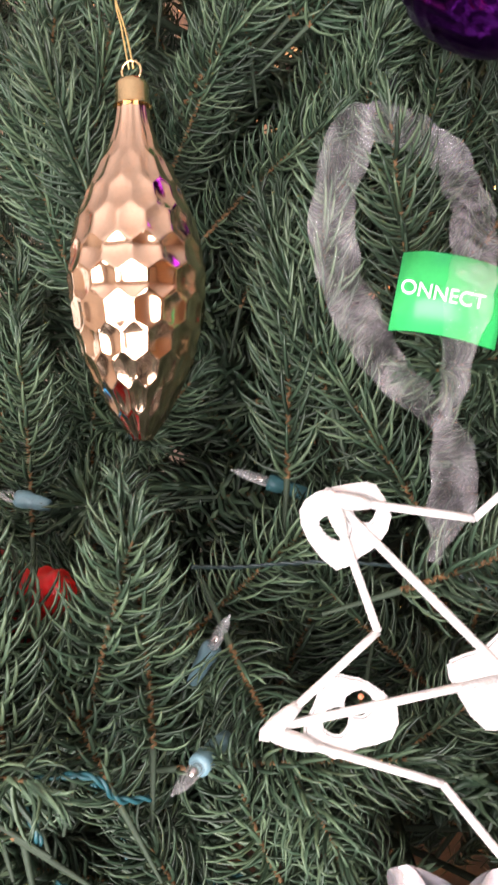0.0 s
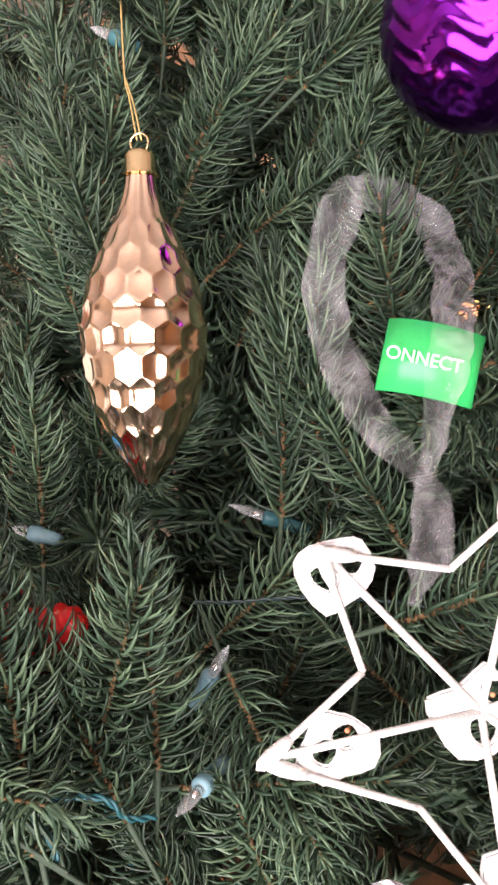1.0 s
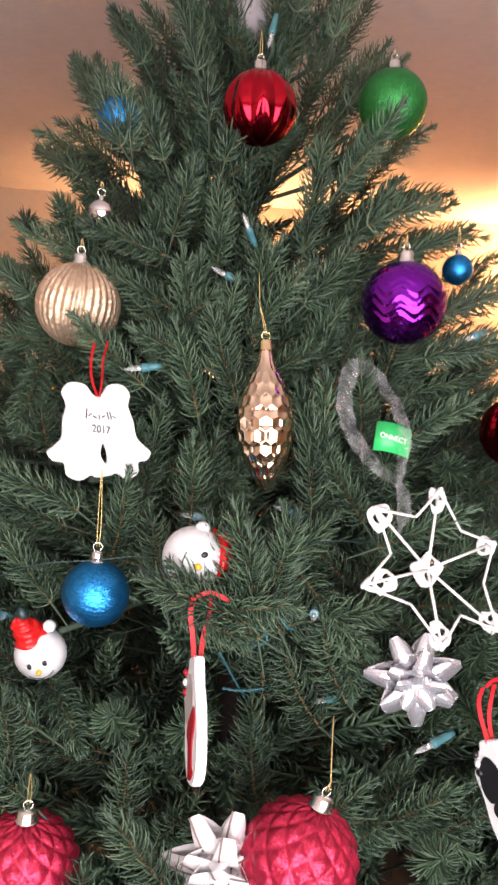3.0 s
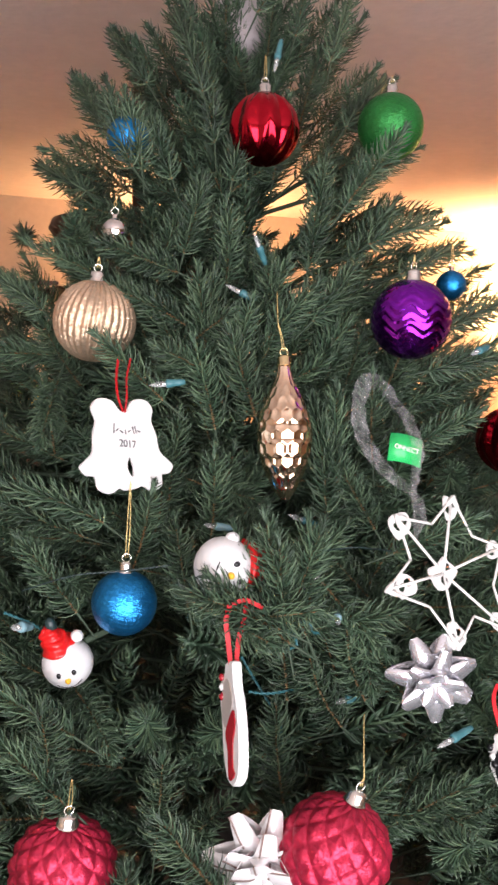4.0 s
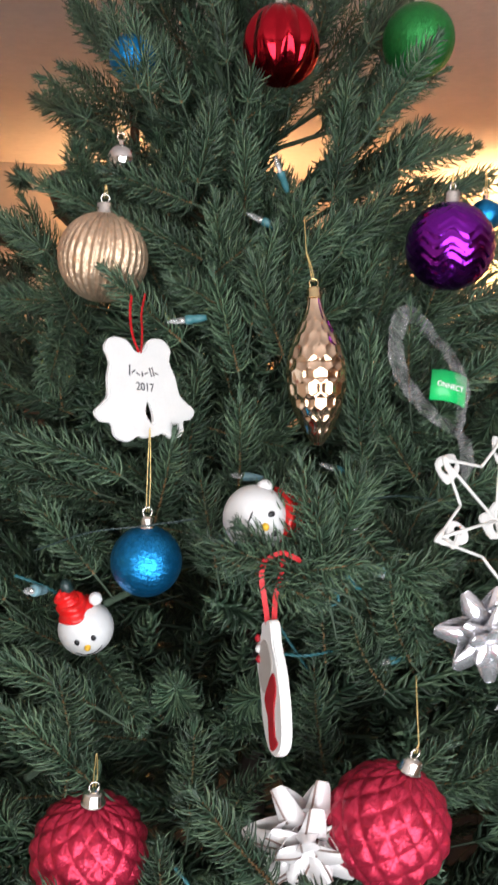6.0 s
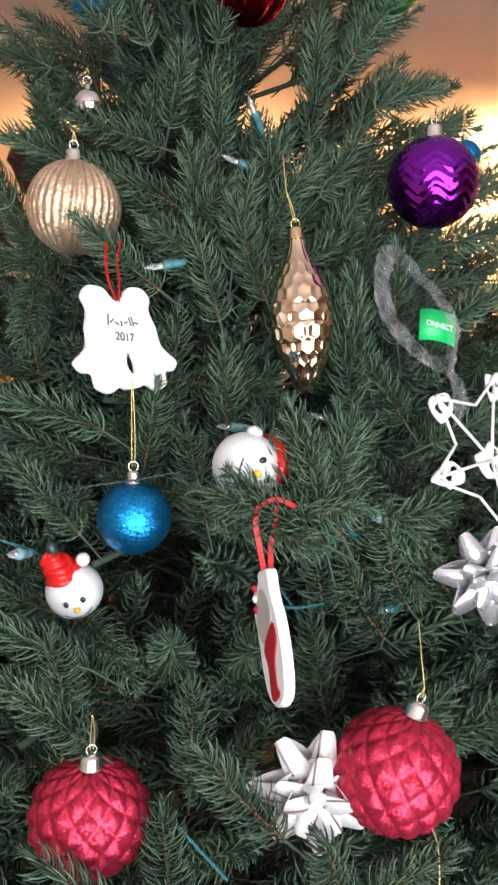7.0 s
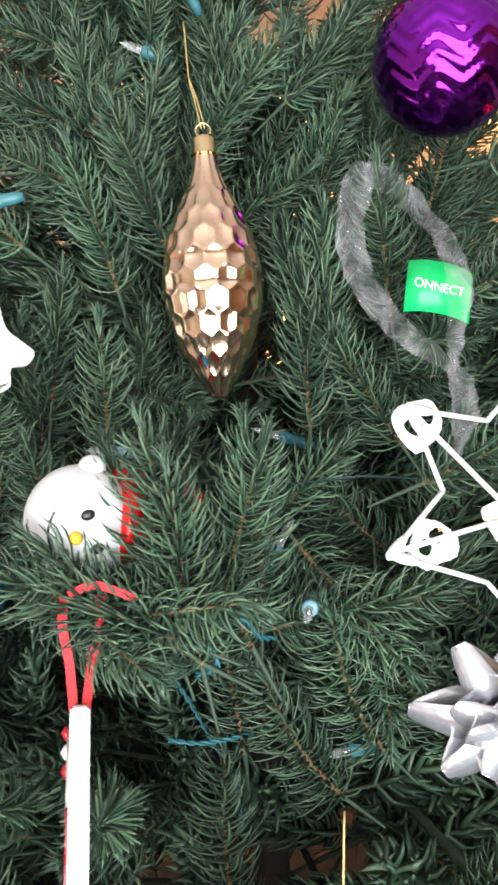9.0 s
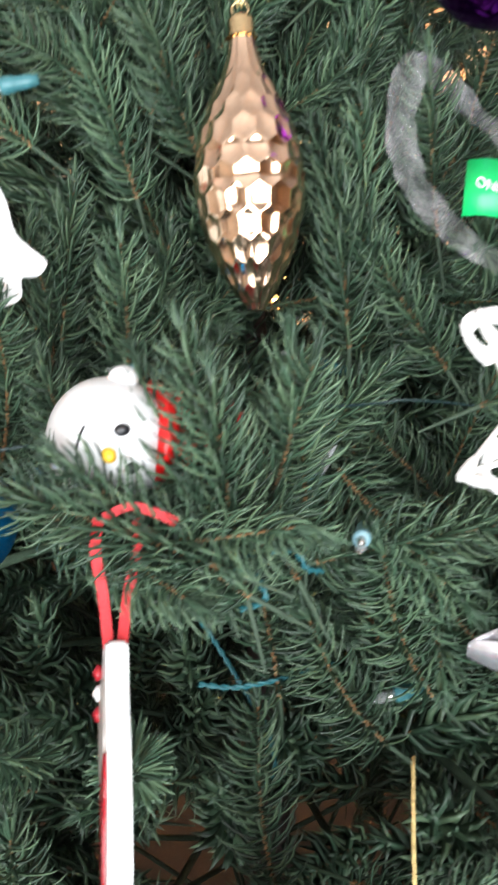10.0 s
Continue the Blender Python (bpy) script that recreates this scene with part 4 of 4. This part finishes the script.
sprig((-0.104, 0.469, 1.608), (-0.061, 0.432, 1.649), 249)
sprig((-0.096, 0.382, 1.427), (-0.089, 0.378, 1.497), 14)
sprig((-0.079, 0.422, 1.429), (-0.068, 0.414, 1.498), 199)
sprig((-0.044, 0.276, 1.358), (-0.072, 0.280, 1.422), 221)
sprig((-0.012, 0.354, 1.376), (0.038, 0.355, 1.424), 311)
sprig((0.062, 0.273, 1.285), (0.029, 0.275, 1.347), 1)
sprig((0.014, 0.368, 1.331), (0.047, 0.368, 1.393), 228)
sprig((0.055, 0.333, 1.311), (0.101, 0.324, 1.363), 136)
sprig((0.026, 0.292, 1.278), (-0.013, 0.283, 1.336), 117)
sprig((-0.019, 0.511, 1.625), (0.035, 0.492, 1.665), 302)
sprig((0.029, 0.507, 1.594), (0.066, 0.505, 1.653), 52)
sprig((0.019, 0.338, 1.292), (-0.004, 0.343, 1.358), 162)
sprig((-0.092, 0.444, 1.459), (-0.050, 0.390, 1.445), 15)
sprig((0.119, 0.367, 1.313), (0.068, 0.361, 1.361), 11)
sprig((-0.038, 0.315, 1.281), (-0.044, 0.306, 1.350), 13)
sprig((-0.069, 0.264, 1.383), (-0.085, 0.272, 1.451), 332)
sprig((-0.081, 0.264, 1.376), (-0.098, 0.282, 1.441), 277)
sprig((-0.066, 0.256, 1.362), (-0.076, 0.265, 1.431), 4)
sprig((-0.045, 0.281, 1.372), (-0.025, 0.279, 1.439), 195)
sprig((-0.095, 0.246, 1.369), (-0.157, 0.258, 1.399), 351)
sprig((-0.081, 0.250, 1.357), (-0.137, 0.255, 1.398), 110)
sprig((-0.111, 0.262, 1.370), (-0.058, 0.222, 1.349), 216)
sprig((-0.126, 0.283, 1.367), (-0.082, 0.231, 1.349), 14)
sprig((0.010, 0.311, 1.361), (0.040, 0.267, 1.315), 270)
sprig((0.000, 0.296, 1.252), (-0.046, 0.292, 1.305), 113)
sprig((0.002, 0.295, 1.341), (0.068, 0.278, 1.356), 253)
sprig((0.048, 0.328, 1.326), (0.033, 0.278, 1.279), 283)
sprig((-0.087, 0.455, 1.613), (-0.093, 0.467, 1.687), 119)
sprig((-0.068, 0.424, 1.572), (-0.049, 0.432, 1.654), 176)
sprig((-0.086, 0.451, 1.581), (-0.145, 0.441, 1.617), 118)
sprig((0.044, 0.385, 1.481), (0.037, 0.409, 1.563), 346)
sprig((-0.113, 0.340, 1.224), (-0.113, 0.259, 1.269), 112)
sprig((-0.054, 0.289, 1.194), (-0.065, 0.304, 1.261), 235)
sprig((-0.080, 0.384, 1.375), (-0.052, 0.377, 1.439), 148)
sprig((0.070, 0.367, 1.348), (0.021, 0.371, 1.397), 11)
sprig((-0.128, 0.437, 1.458), (-0.117, 0.453, 1.531), 213)
sprig((0.039, 0.410, 1.406), (0.060, 0.419, 1.472), 284)
sprig((-0.164, 0.418, 1.396), (-0.145, 0.405, 1.462), 328)
sprig((0.103, 0.495, 1.645), (0.060, 0.501, 1.700), 51)
sprig((-0.008, 0.498, 1.643), (0.019, 0.497, 1.708), 95)
sprig((-0.205, 0.397, 1.430), (-0.283, 0.442, 1.481), 322)
sprig((-0.242, 0.413, 1.355), (-0.281, 0.430, 1.411), 151)
sprig((-0.218, 0.498, 1.341), (-0.234, 0.412, 1.367), 61)
sprig((-0.127, 0.371, 1.364), (-0.141, 0.362, 1.432), 170)
sprig((-0.245, 0.320, 1.249), (-0.318, 0.365, 1.291), 256)
sprig((-0.272, 0.302, 1.193), (-0.247, 0.299, 1.270), 216)
sprig((-0.167, 0.353, 1.226), (-0.193, 0.289, 1.263), 259)
sprig((-0.173, 0.286, 1.167), (-0.170, 0.272, 1.236), 343)
sprig((-0.142, 0.186, 1.158), (-0.197, 0.209, 1.218), 97)
sprig((-0.267, 0.294, 1.213), (-0.315, 0.315, 1.260), 155)
sprig((-0.029, 0.223, 1.175), (0.022, 0.207, 1.220), 300)
sprig((-0.211, 0.230, 1.091), (-0.213, 0.237, 1.161), 255)
sprig((-0.087, 0.152, 1.107), (-0.034, 0.135, 1.149), 258)
sprig((-0.102, 0.143, 1.106), (-0.141, 0.157, 1.163), 201)
sprig((-0.257, 0.203, 1.114), (-0.310, 0.237, 1.145), 301)
sprig((-0.153, 0.439, 1.565), (-0.204, 0.452, 1.611), 17)
sprig((-0.087, 0.446, 1.561), (-0.138, 0.473, 1.601), 245)
sprig((-0.086, 0.429, 1.542), (-0.101, 0.426, 1.610), 124)
sprig((-0.111, 0.487, 1.612), (-0.151, 0.513, 1.669), 206)
sprig((-0.081, 0.471, 1.610), (-0.073, 0.479, 1.685), 212)
sprig((-0.016, 0.455, 1.617), (0.034, 0.440, 1.678), 340)
sprig((0.031, 0.463, 1.645), (0.110, 0.463, 1.700), 88)
sprig((0.024, 0.370, 1.432), (0.033, 0.401, 1.548), 187)
sprig((-0.235, 0.529, 1.566), (-0.263, 0.468, 1.504), 280)
sprig((-0.117, 0.553, 1.693), (-0.105, 0.549, 1.774), 359)
sprig((-0.041, 0.524, 1.693), (-0.032, 0.534, 1.773), 345)
sprig((0.056, 0.512, 1.703), (0.085, 0.535, 1.800), 191)
sprig((0.111, 0.513, 1.716), (0.182, 0.537, 1.793), 44)
sprig((-0.228, 0.386, 1.258), (-0.204, 0.322, 1.236), 224)
sprig((-0.135, 0.444, 1.429), (-0.114, 0.430, 1.494), 260)
sprig((-0.073, 0.448, 1.423), (-0.024, 0.441, 1.475), 55)
sprig((-0.048, 0.676, 2.030), (-0.068, 0.791, 2.154), 83)
sprig((0.030, 0.641, 2.037), (0.112, 0.700, 2.174), 266)
sprig((-0.109, 0.657, 1.937), (-0.128, 0.788, 2.044), 201)
sprig((-0.161, 0.650, 1.869), (-0.181, 0.784, 1.972), 189)
sprig((-0.187, 0.639, 1.795), (-0.227, 0.794, 1.853), 250)
sprig((-0.056, 0.588, 1.914), (-0.056, 0.679, 2.028), 15)
sprig((0.080, 0.633, 2.012), (0.141, 0.737, 2.132), 240)
sprig((0.119, 0.606, 1.977), (0.181, 0.699, 2.105), 22)
sprig((0.126, 0.571, 1.887), (0.223, 0.669, 1.987), 157)
sprig((0.126, 0.495, 1.734), (0.244, 0.549, 1.793), 314)
sprig((0.166, 0.489, 1.700), (0.304, 0.574, 1.751), 303)
sprig((0.189, 0.426, 1.633), (0.310, 0.482, 1.673), 296)
sprig((0.151, 0.390, 1.586), (0.260, 0.408, 1.606), 201)
sprig((-0.044, 0.574, 1.852), (-0.039, 0.622, 1.956), 331)
sprig((-0.032, 0.541, 1.803), (-0.008, 0.568, 1.898), 87)
sprig((-0.096, 0.574, 1.805), (-0.117, 0.617, 1.893), 86)
sprig((0.068, 0.524, 1.763), (0.090, 0.536, 1.840), 257)
sprig((0.110, 0.528, 1.781), (0.161, 0.549, 1.849), 116)
sprig((0.040, 0.458, 1.639), (0.108, 0.475, 1.703), 6)
sprig((-0.093, 0.527, 1.714), (-0.067, 0.544, 1.801), 102)
sprig((-0.124, 0.513, 1.698), (-0.188, 0.528, 1.723), 276)
sprig((0.008, 0.486, 1.646), (-0.001, 0.502, 1.729), 280)
sprig((-0.111, 0.480, 1.637), (-0.170, 0.512, 1.683), 118)
sprig((-0.245, 0.593, 1.646), (-0.281, 0.672, 1.692), 207)
sprig((0.087, 0.296, 1.414), (0.150, 0.280, 1.440), 263)
sprig((-0.147, 0.555, 1.811), (-0.181, 0.625, 1.904), 176)
sprig((-0.136, 0.557, 1.809), (-0.141, 0.588, 1.898), 295)
sprig((0.093, 0.460, 1.790), (0.130, 0.436, 1.850), 180)
sprig((0.058, 0.468, 1.601), (0.095, 0.471, 1.660), 235)
sprig((0.050, 0.467, 1.550), (0.079, 0.454, 1.612), 137)
sprig((0.054, 0.492, 1.583), (0.089, 0.470, 1.640), 337)
sprig((0.090, 0.482, 1.554), (0.110, 0.460, 1.617), 280)
sprig((0.140, 0.474, 1.549), (0.175, 0.461, 1.608), 311)
sprig((0.003, 0.489, 1.525), (0.027, 0.484, 1.590), 2)
sprig((0.133, 0.369, 1.509), (0.190, 0.359, 1.549), 196)
# the crown's outline
sprig((-0.052, 0.780, 1.963), (-0.135, 0.720, 2.012), 0)
sprig((-0.100, 0.780, 1.904), (-0.180, 0.740, 1.952), 77)
sprig((-0.079, 0.760, 1.863), (-0.164, 0.700, 1.907), 154)
sprig((-0.134, 0.760, 1.828), (-0.226, 0.720, 1.827), 231)
sprig((-0.113, 0.750, 1.820), (-0.203, 0.700, 1.854), 308)
sprig((-0.122, 0.740, 1.742), (-0.221, 0.700, 1.732), 25)
sprig((-0.031, 0.760, 1.906), (-0.128, 0.680, 1.969), 102)
sprig((-0.005, 0.800, 2.006), (-0.060, 0.720, 2.062), 179)
sprig((-0.021, 0.770, 1.956), (-0.099, 0.680, 2.007), 256)
sprig((0.032, 0.780, 1.996), (0.005, 0.700, 2.071), 333)
sprig((0.092, 0.780, 1.996), (0.069, 0.700, 2.074), 50)
sprig((0.144, 0.800, 2.024), (0.152, 0.740, 2.109), 127)
sprig((0.163, 0.800, 2.010), (0.188, 0.740, 2.098), 204)
sprig((0.194, 0.760, 1.937), (0.254, 0.700, 1.992), 281)
sprig((0.171, 0.770, 1.946), (0.208, 0.700, 2.018), 358)
sprig((0.224, 0.740, 1.863), (0.281, 0.660, 1.888), 75)
sprig((0.226, 0.720, 1.802), (0.296, 0.640, 1.807), 152)
sprig((0.182, 0.800, 2.004), (0.235, 0.760, 2.096), 229)
sprig((0.012, 0.740, 1.944), (-0.050, 0.640, 2.000), 306)
sprig((0.053, 0.740, 1.941), (0.021, 0.650, 2.006), 23)
sprig((-0.015, 0.700, 1.857), (-0.068, 0.620, 1.917), 100)
sprig((0.123, 0.720, 1.921), (0.112, 0.640, 1.994), 177)
sprig((-0.044, 0.710, 1.849), (-0.106, 0.640, 1.905), 254)
sprig((0.127, 0.680, 1.828), (0.127, 0.610, 1.888), 331)
sprig((-0.092, 0.700, 1.769), (-0.183, 0.640, 1.775), 48)
sprig((0.187, 0.720, 1.872), (0.244, 0.660, 1.919), 125)


# ---- foliage that fills the tree ----
rng = random.Random(4)


def spread_tip(z, a, depth, length):
    r = tree_radius(z) + depth
    out, along = Vector((math.cos(a), math.sin(a), 0)), Vector((-math.sin(a), math.cos(a), 0))
    up = 0.45 + 0.6 * max(0.0, min(1.0, (z - 1.75) / 0.35)) + rng.gauss(0, 0.28)
    d = (out * rng.uniform(0.35, 1.0) + along * rng.gauss(0, 0.55) + Vector((0, 0, up))).normalized()
    tip = Vector((AXIS.x, AXIS.y, z)) + out * r
    return tip - d * length, tip


# upright tips that crowd the top
for k in range(48):
    a, z = k * 2.4, 1.84 + 0.23 * ((k * 7) % 48) / 48
    o = Vector((math.cos(a), math.sin(a), 0))
    base = Vector((AXIS.x, AXIS.y, z - 0.05)) + o * 0.02
    sprig(base, base + (o * rng.uniform(0.15, 0.95) + Vector((0, 0, 1))).normalized() * 0.12, 40 * k)

FRONT_ANGLE = math.atan2(-1, -0.45)
for layer, (depth, step) in enumerate(((-0.012, 0.080), (-0.085, 0.072), (-0.15, 0.074), (-0.22, 0.078), (-0.30, 0.085))):
    z = 0.42
    while z < TREE_TOP + 0.02:
        r = tree_radius(z) + depth
        if r < 0.015:
            break
        n = max(3, int(2 * math.pi * r / step))
        start = rng.random() * 6.28
        for k in range(n):
            a = start + 2 * math.pi * k / n + rng.gauss(0, 0.25) * step / r
            off = abs((a - FRONT_ANGLE + math.pi) % (2 * math.pi) - math.pi)
            zz = min(z + rng.gauss(0, step * 0.3), TREE_TOP)
            base, tip = spread_tip(zz, a, depth + rng.gauss(0, 0.018), rng.uniform(0.100, 0.145))
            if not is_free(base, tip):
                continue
            if layer < 2 and any((tip - o).length < 0.056 for o in taken):
                continue
            near = off < 1.35 and 0.98 < zz < 1.9 and layer < 2 and tips < 300
            if near:
                sprig(base, tip, rng.uniform(0, 360))
            elif (off < 1.75 and (zz > 0.6 or rng.random() < 0.7)) or rng.random() < (0.85 if 0.5 < zz < 1.5 and layer > 0 else 0.4):
                far_spots.append((base, tip, rng.uniform(0, 360), layer > 1 or off > 1.75 or zz < 0.85))
        z += step * (0.9 if z > 0.5 or layer > 1 else 1.4)

verts, faces, slots, at = [], [], [], 0
for k, (base, tip, twist, coarse) in enumerate(far_spots):
    v, f, n = DEEP[k % len(DEEP)] if coarse else FAR[k % len(FAR)]
    m = np.array(TREE_AT @ sprig_pose(base, tip, twist))
    verts.append(v @ m[:3, :3].T + m[:3, 3])
    faces.extend([tuple(i + at for i in q) for q in f])
    slots.extend([0] * n + [2] * 5 + [1] * (len(f) - n - 5))
    at += len(v)
deep = mesh_object("branch_foliage", np.concatenate(verts).tolist(), faces, [NEEDLE, STEM, TWIG], tree, True, slots)
tagged(deep, kind="stuff")

# the wire branches that carry the tips
bm = bmesh.new()
z = 0.45
while z < 2.05:
    r = tree_radius(z)
    n = 9 if z < 1.7 else 6
    start = rng.random() * 6.28
    for k in range(n):
        a = start + 2 * math.pi * k / n + rng.gauss(0, 0.1)
        o = Vector((math.cos(a), math.sin(a), 0))
        tube([Vector((0, 0, z - 0.05)), Vector((0, 0, z)) + o * r * 0.5, Vector((0, 0, z + 0.02)) + o * (r - 0.09)], 0.0035, 5, bm)
    z += 0.14
tagged(part("wire_frame", bm, TWIG, tree), kind="stuff")


# ---- furniture and lamps in the room behind ----
def cabinet(at, size, mat, label, doors=2, turn=0):
    w, d, h = size
    ob = thing("cabinet", at, label, "cabinet", turn=(0, 0, turn))
    part("body", box((w, d - 0.02, h - 0.06), (0, 0.01, (h - 0.06) / 2 + 0.03), 0.004), mat, ob, smooth=False)
    part("top", box((w + 0.03, d + 0.02, 0.03), (0, 0, h - 0.015), 0.006), mat, ob, smooth=False)
    for k in range(doors):
        dw = w / doors
        door = part("door", box((dw - 0.012, 0.02, h - 0.12), (-w / 2 + dw * (k + 0.5), -d / 2 + 0.006, h / 2), 0.005), mat, ob, smooth=False)
        part("knob", lathe([(0, 0), (0.006, 0), (0.006, 0.012), (0.014, 0.018), (0.012, 0.026), (0, 0.028)], 14, m=pose(-w / 2 + dw * (k + (0.85 if k % 2 == 0 else 0.15)), -d / 2 - 0.003, h * 0.55, 90)), CAP_METAL, door)
    return ob


def table_lamp(at, label, shade_r=0.15, shade_h=0.22, stem=0.22):
    ob = thing("table_lamp", at, label, "lamp")
    part("base", lathe([(0, 0), (0.075, 0), (0.08, 0.012), (0.05, 0.03), (0.03, 0.06), (0.055, 0.12), (0.05, 0.17), (0.015, stem - 0.01), (0.012, stem + 0.06), (0, stem + 0.06)], 28), CREAM, ob)
    part("shade", lathe([(shade_r, stem), (shade_r * 0.72, stem + shade_h), (shade_r * 0.70, stem + shade_h), (shade_r * 0.985, stem)], 36), LAMP_SHADE, ob, "lit warm fabric shade")
    return ob


cabinet((1.20, 2.15, 0), (0.55, 0.36, 1.38), BROWN_WOOD, "tall brown wooden cabinet standing behind the tree", 2, -20)
cabinet((3.25, 3.95, 0), (0.9, 0.42, 0.92), DARK_WOOD, "low dark wooden cabinet carrying a lit lamp", 2)
table_lamp((3.25, 3.85, 0.92), "lit table lamp with a warm shade on the cabinet")
cabinet((0.35, 4.05, 0), (1.9, 0.40, 1.20), BROWN_WOOD, "wide brown cabinet against the wall with boxes on it", 4)
table_lamp((0.85, 4.02, 1.20), "small lit table lamp on the wide cabinet", 0.12, 0.18, 0.18)
card = thing("card_box", (0.0, 4.02, 1.20), "yellow cardboard box with a green lid on the cabinet", "box")
part("box_body", box((0.42, 0.28, 0.20), (0, 0, 0.10), 0.003), YELLOW_BOX, card, smooth=False)
part("lid", box((0.43, 0.29, 0.05), (0, 0, 0.226), 0.003), GREEN_BOX, card, smooth=False)
part("label_panel", box((0.12, 0.004, 0.13), (-0.12, -0.142, 0.10), 0.001), RED_GLAZE, card, smooth=False)

# the ceiling fan with its fluted housing and glass bowl
fan = thing("ceiling_fan", (0.18, 2.15, TOP - 0.13), "dark brown ceiling fan with a fluted housing and cream glass bowl", "ceiling fan")
part("rod", lathe([(0, 0.13), (0.014, 0.13), (0.012, 0.10), (0.014, -0.30), (0, -0.30)], 28), DARK_WOOD, fan)
bm = bmesh.new()
rings = []
for r, z in ((0.12, -0.29), (0.25, -0.30), (0.26, -0.325), (0.24, -0.335), (0.22, -0.40), (0.17, -0.46), (0.11, -0.475)):
    flute = 0.05 if -0.45 < z < -0.33 else 0.0
    rings.append([bm.verts.new((r * (1 + flute * math.cos(24 * a)) * math.cos(a), r * (1 + flute * math.cos(24 * a)) * math.sin(a), z)) for a in np.arange(144) * 2 * math.pi / 144])
for a, b in zip(rings, rings[1:]):
    for k in range(144):
        bm.faces.new((a[k], a[(k + 1) % 144], b[(k + 1) % 144], b[k]))
bm.faces.new(rings[0])
bm.faces.new(rings[-1])
part("housing", bm, DARK_WOOD, fan)
part("glass_bowl", lathe([(0.15, -0.475), (0.21, -0.49), (0.21, -0.54), (0.16, -0.60), (0.06, -0.64), (0, -0.65)], 36), CREAM, fan)
for k in range(5):
    a = 72 * k + 174
    arm = part("blade_arm", box((0.14, 0.035, 0.012), (0.30, 0, -0.485), 0.003), DARK_WOOD, fan, smooth=False)
    arm.matrix_basis = pose(0, 0, 0, 0, 0, a)
    blade = part("blade", box((0.42, 0.12, 0.008), (0.56, 0, -0.485), 0.003), DARK_WOOD, fan, smooth=False)
    blade.matrix_basis = pose(0, 0, 0, 0, 0, a) @ pose(0, 0, 0, 8, 0, 0)
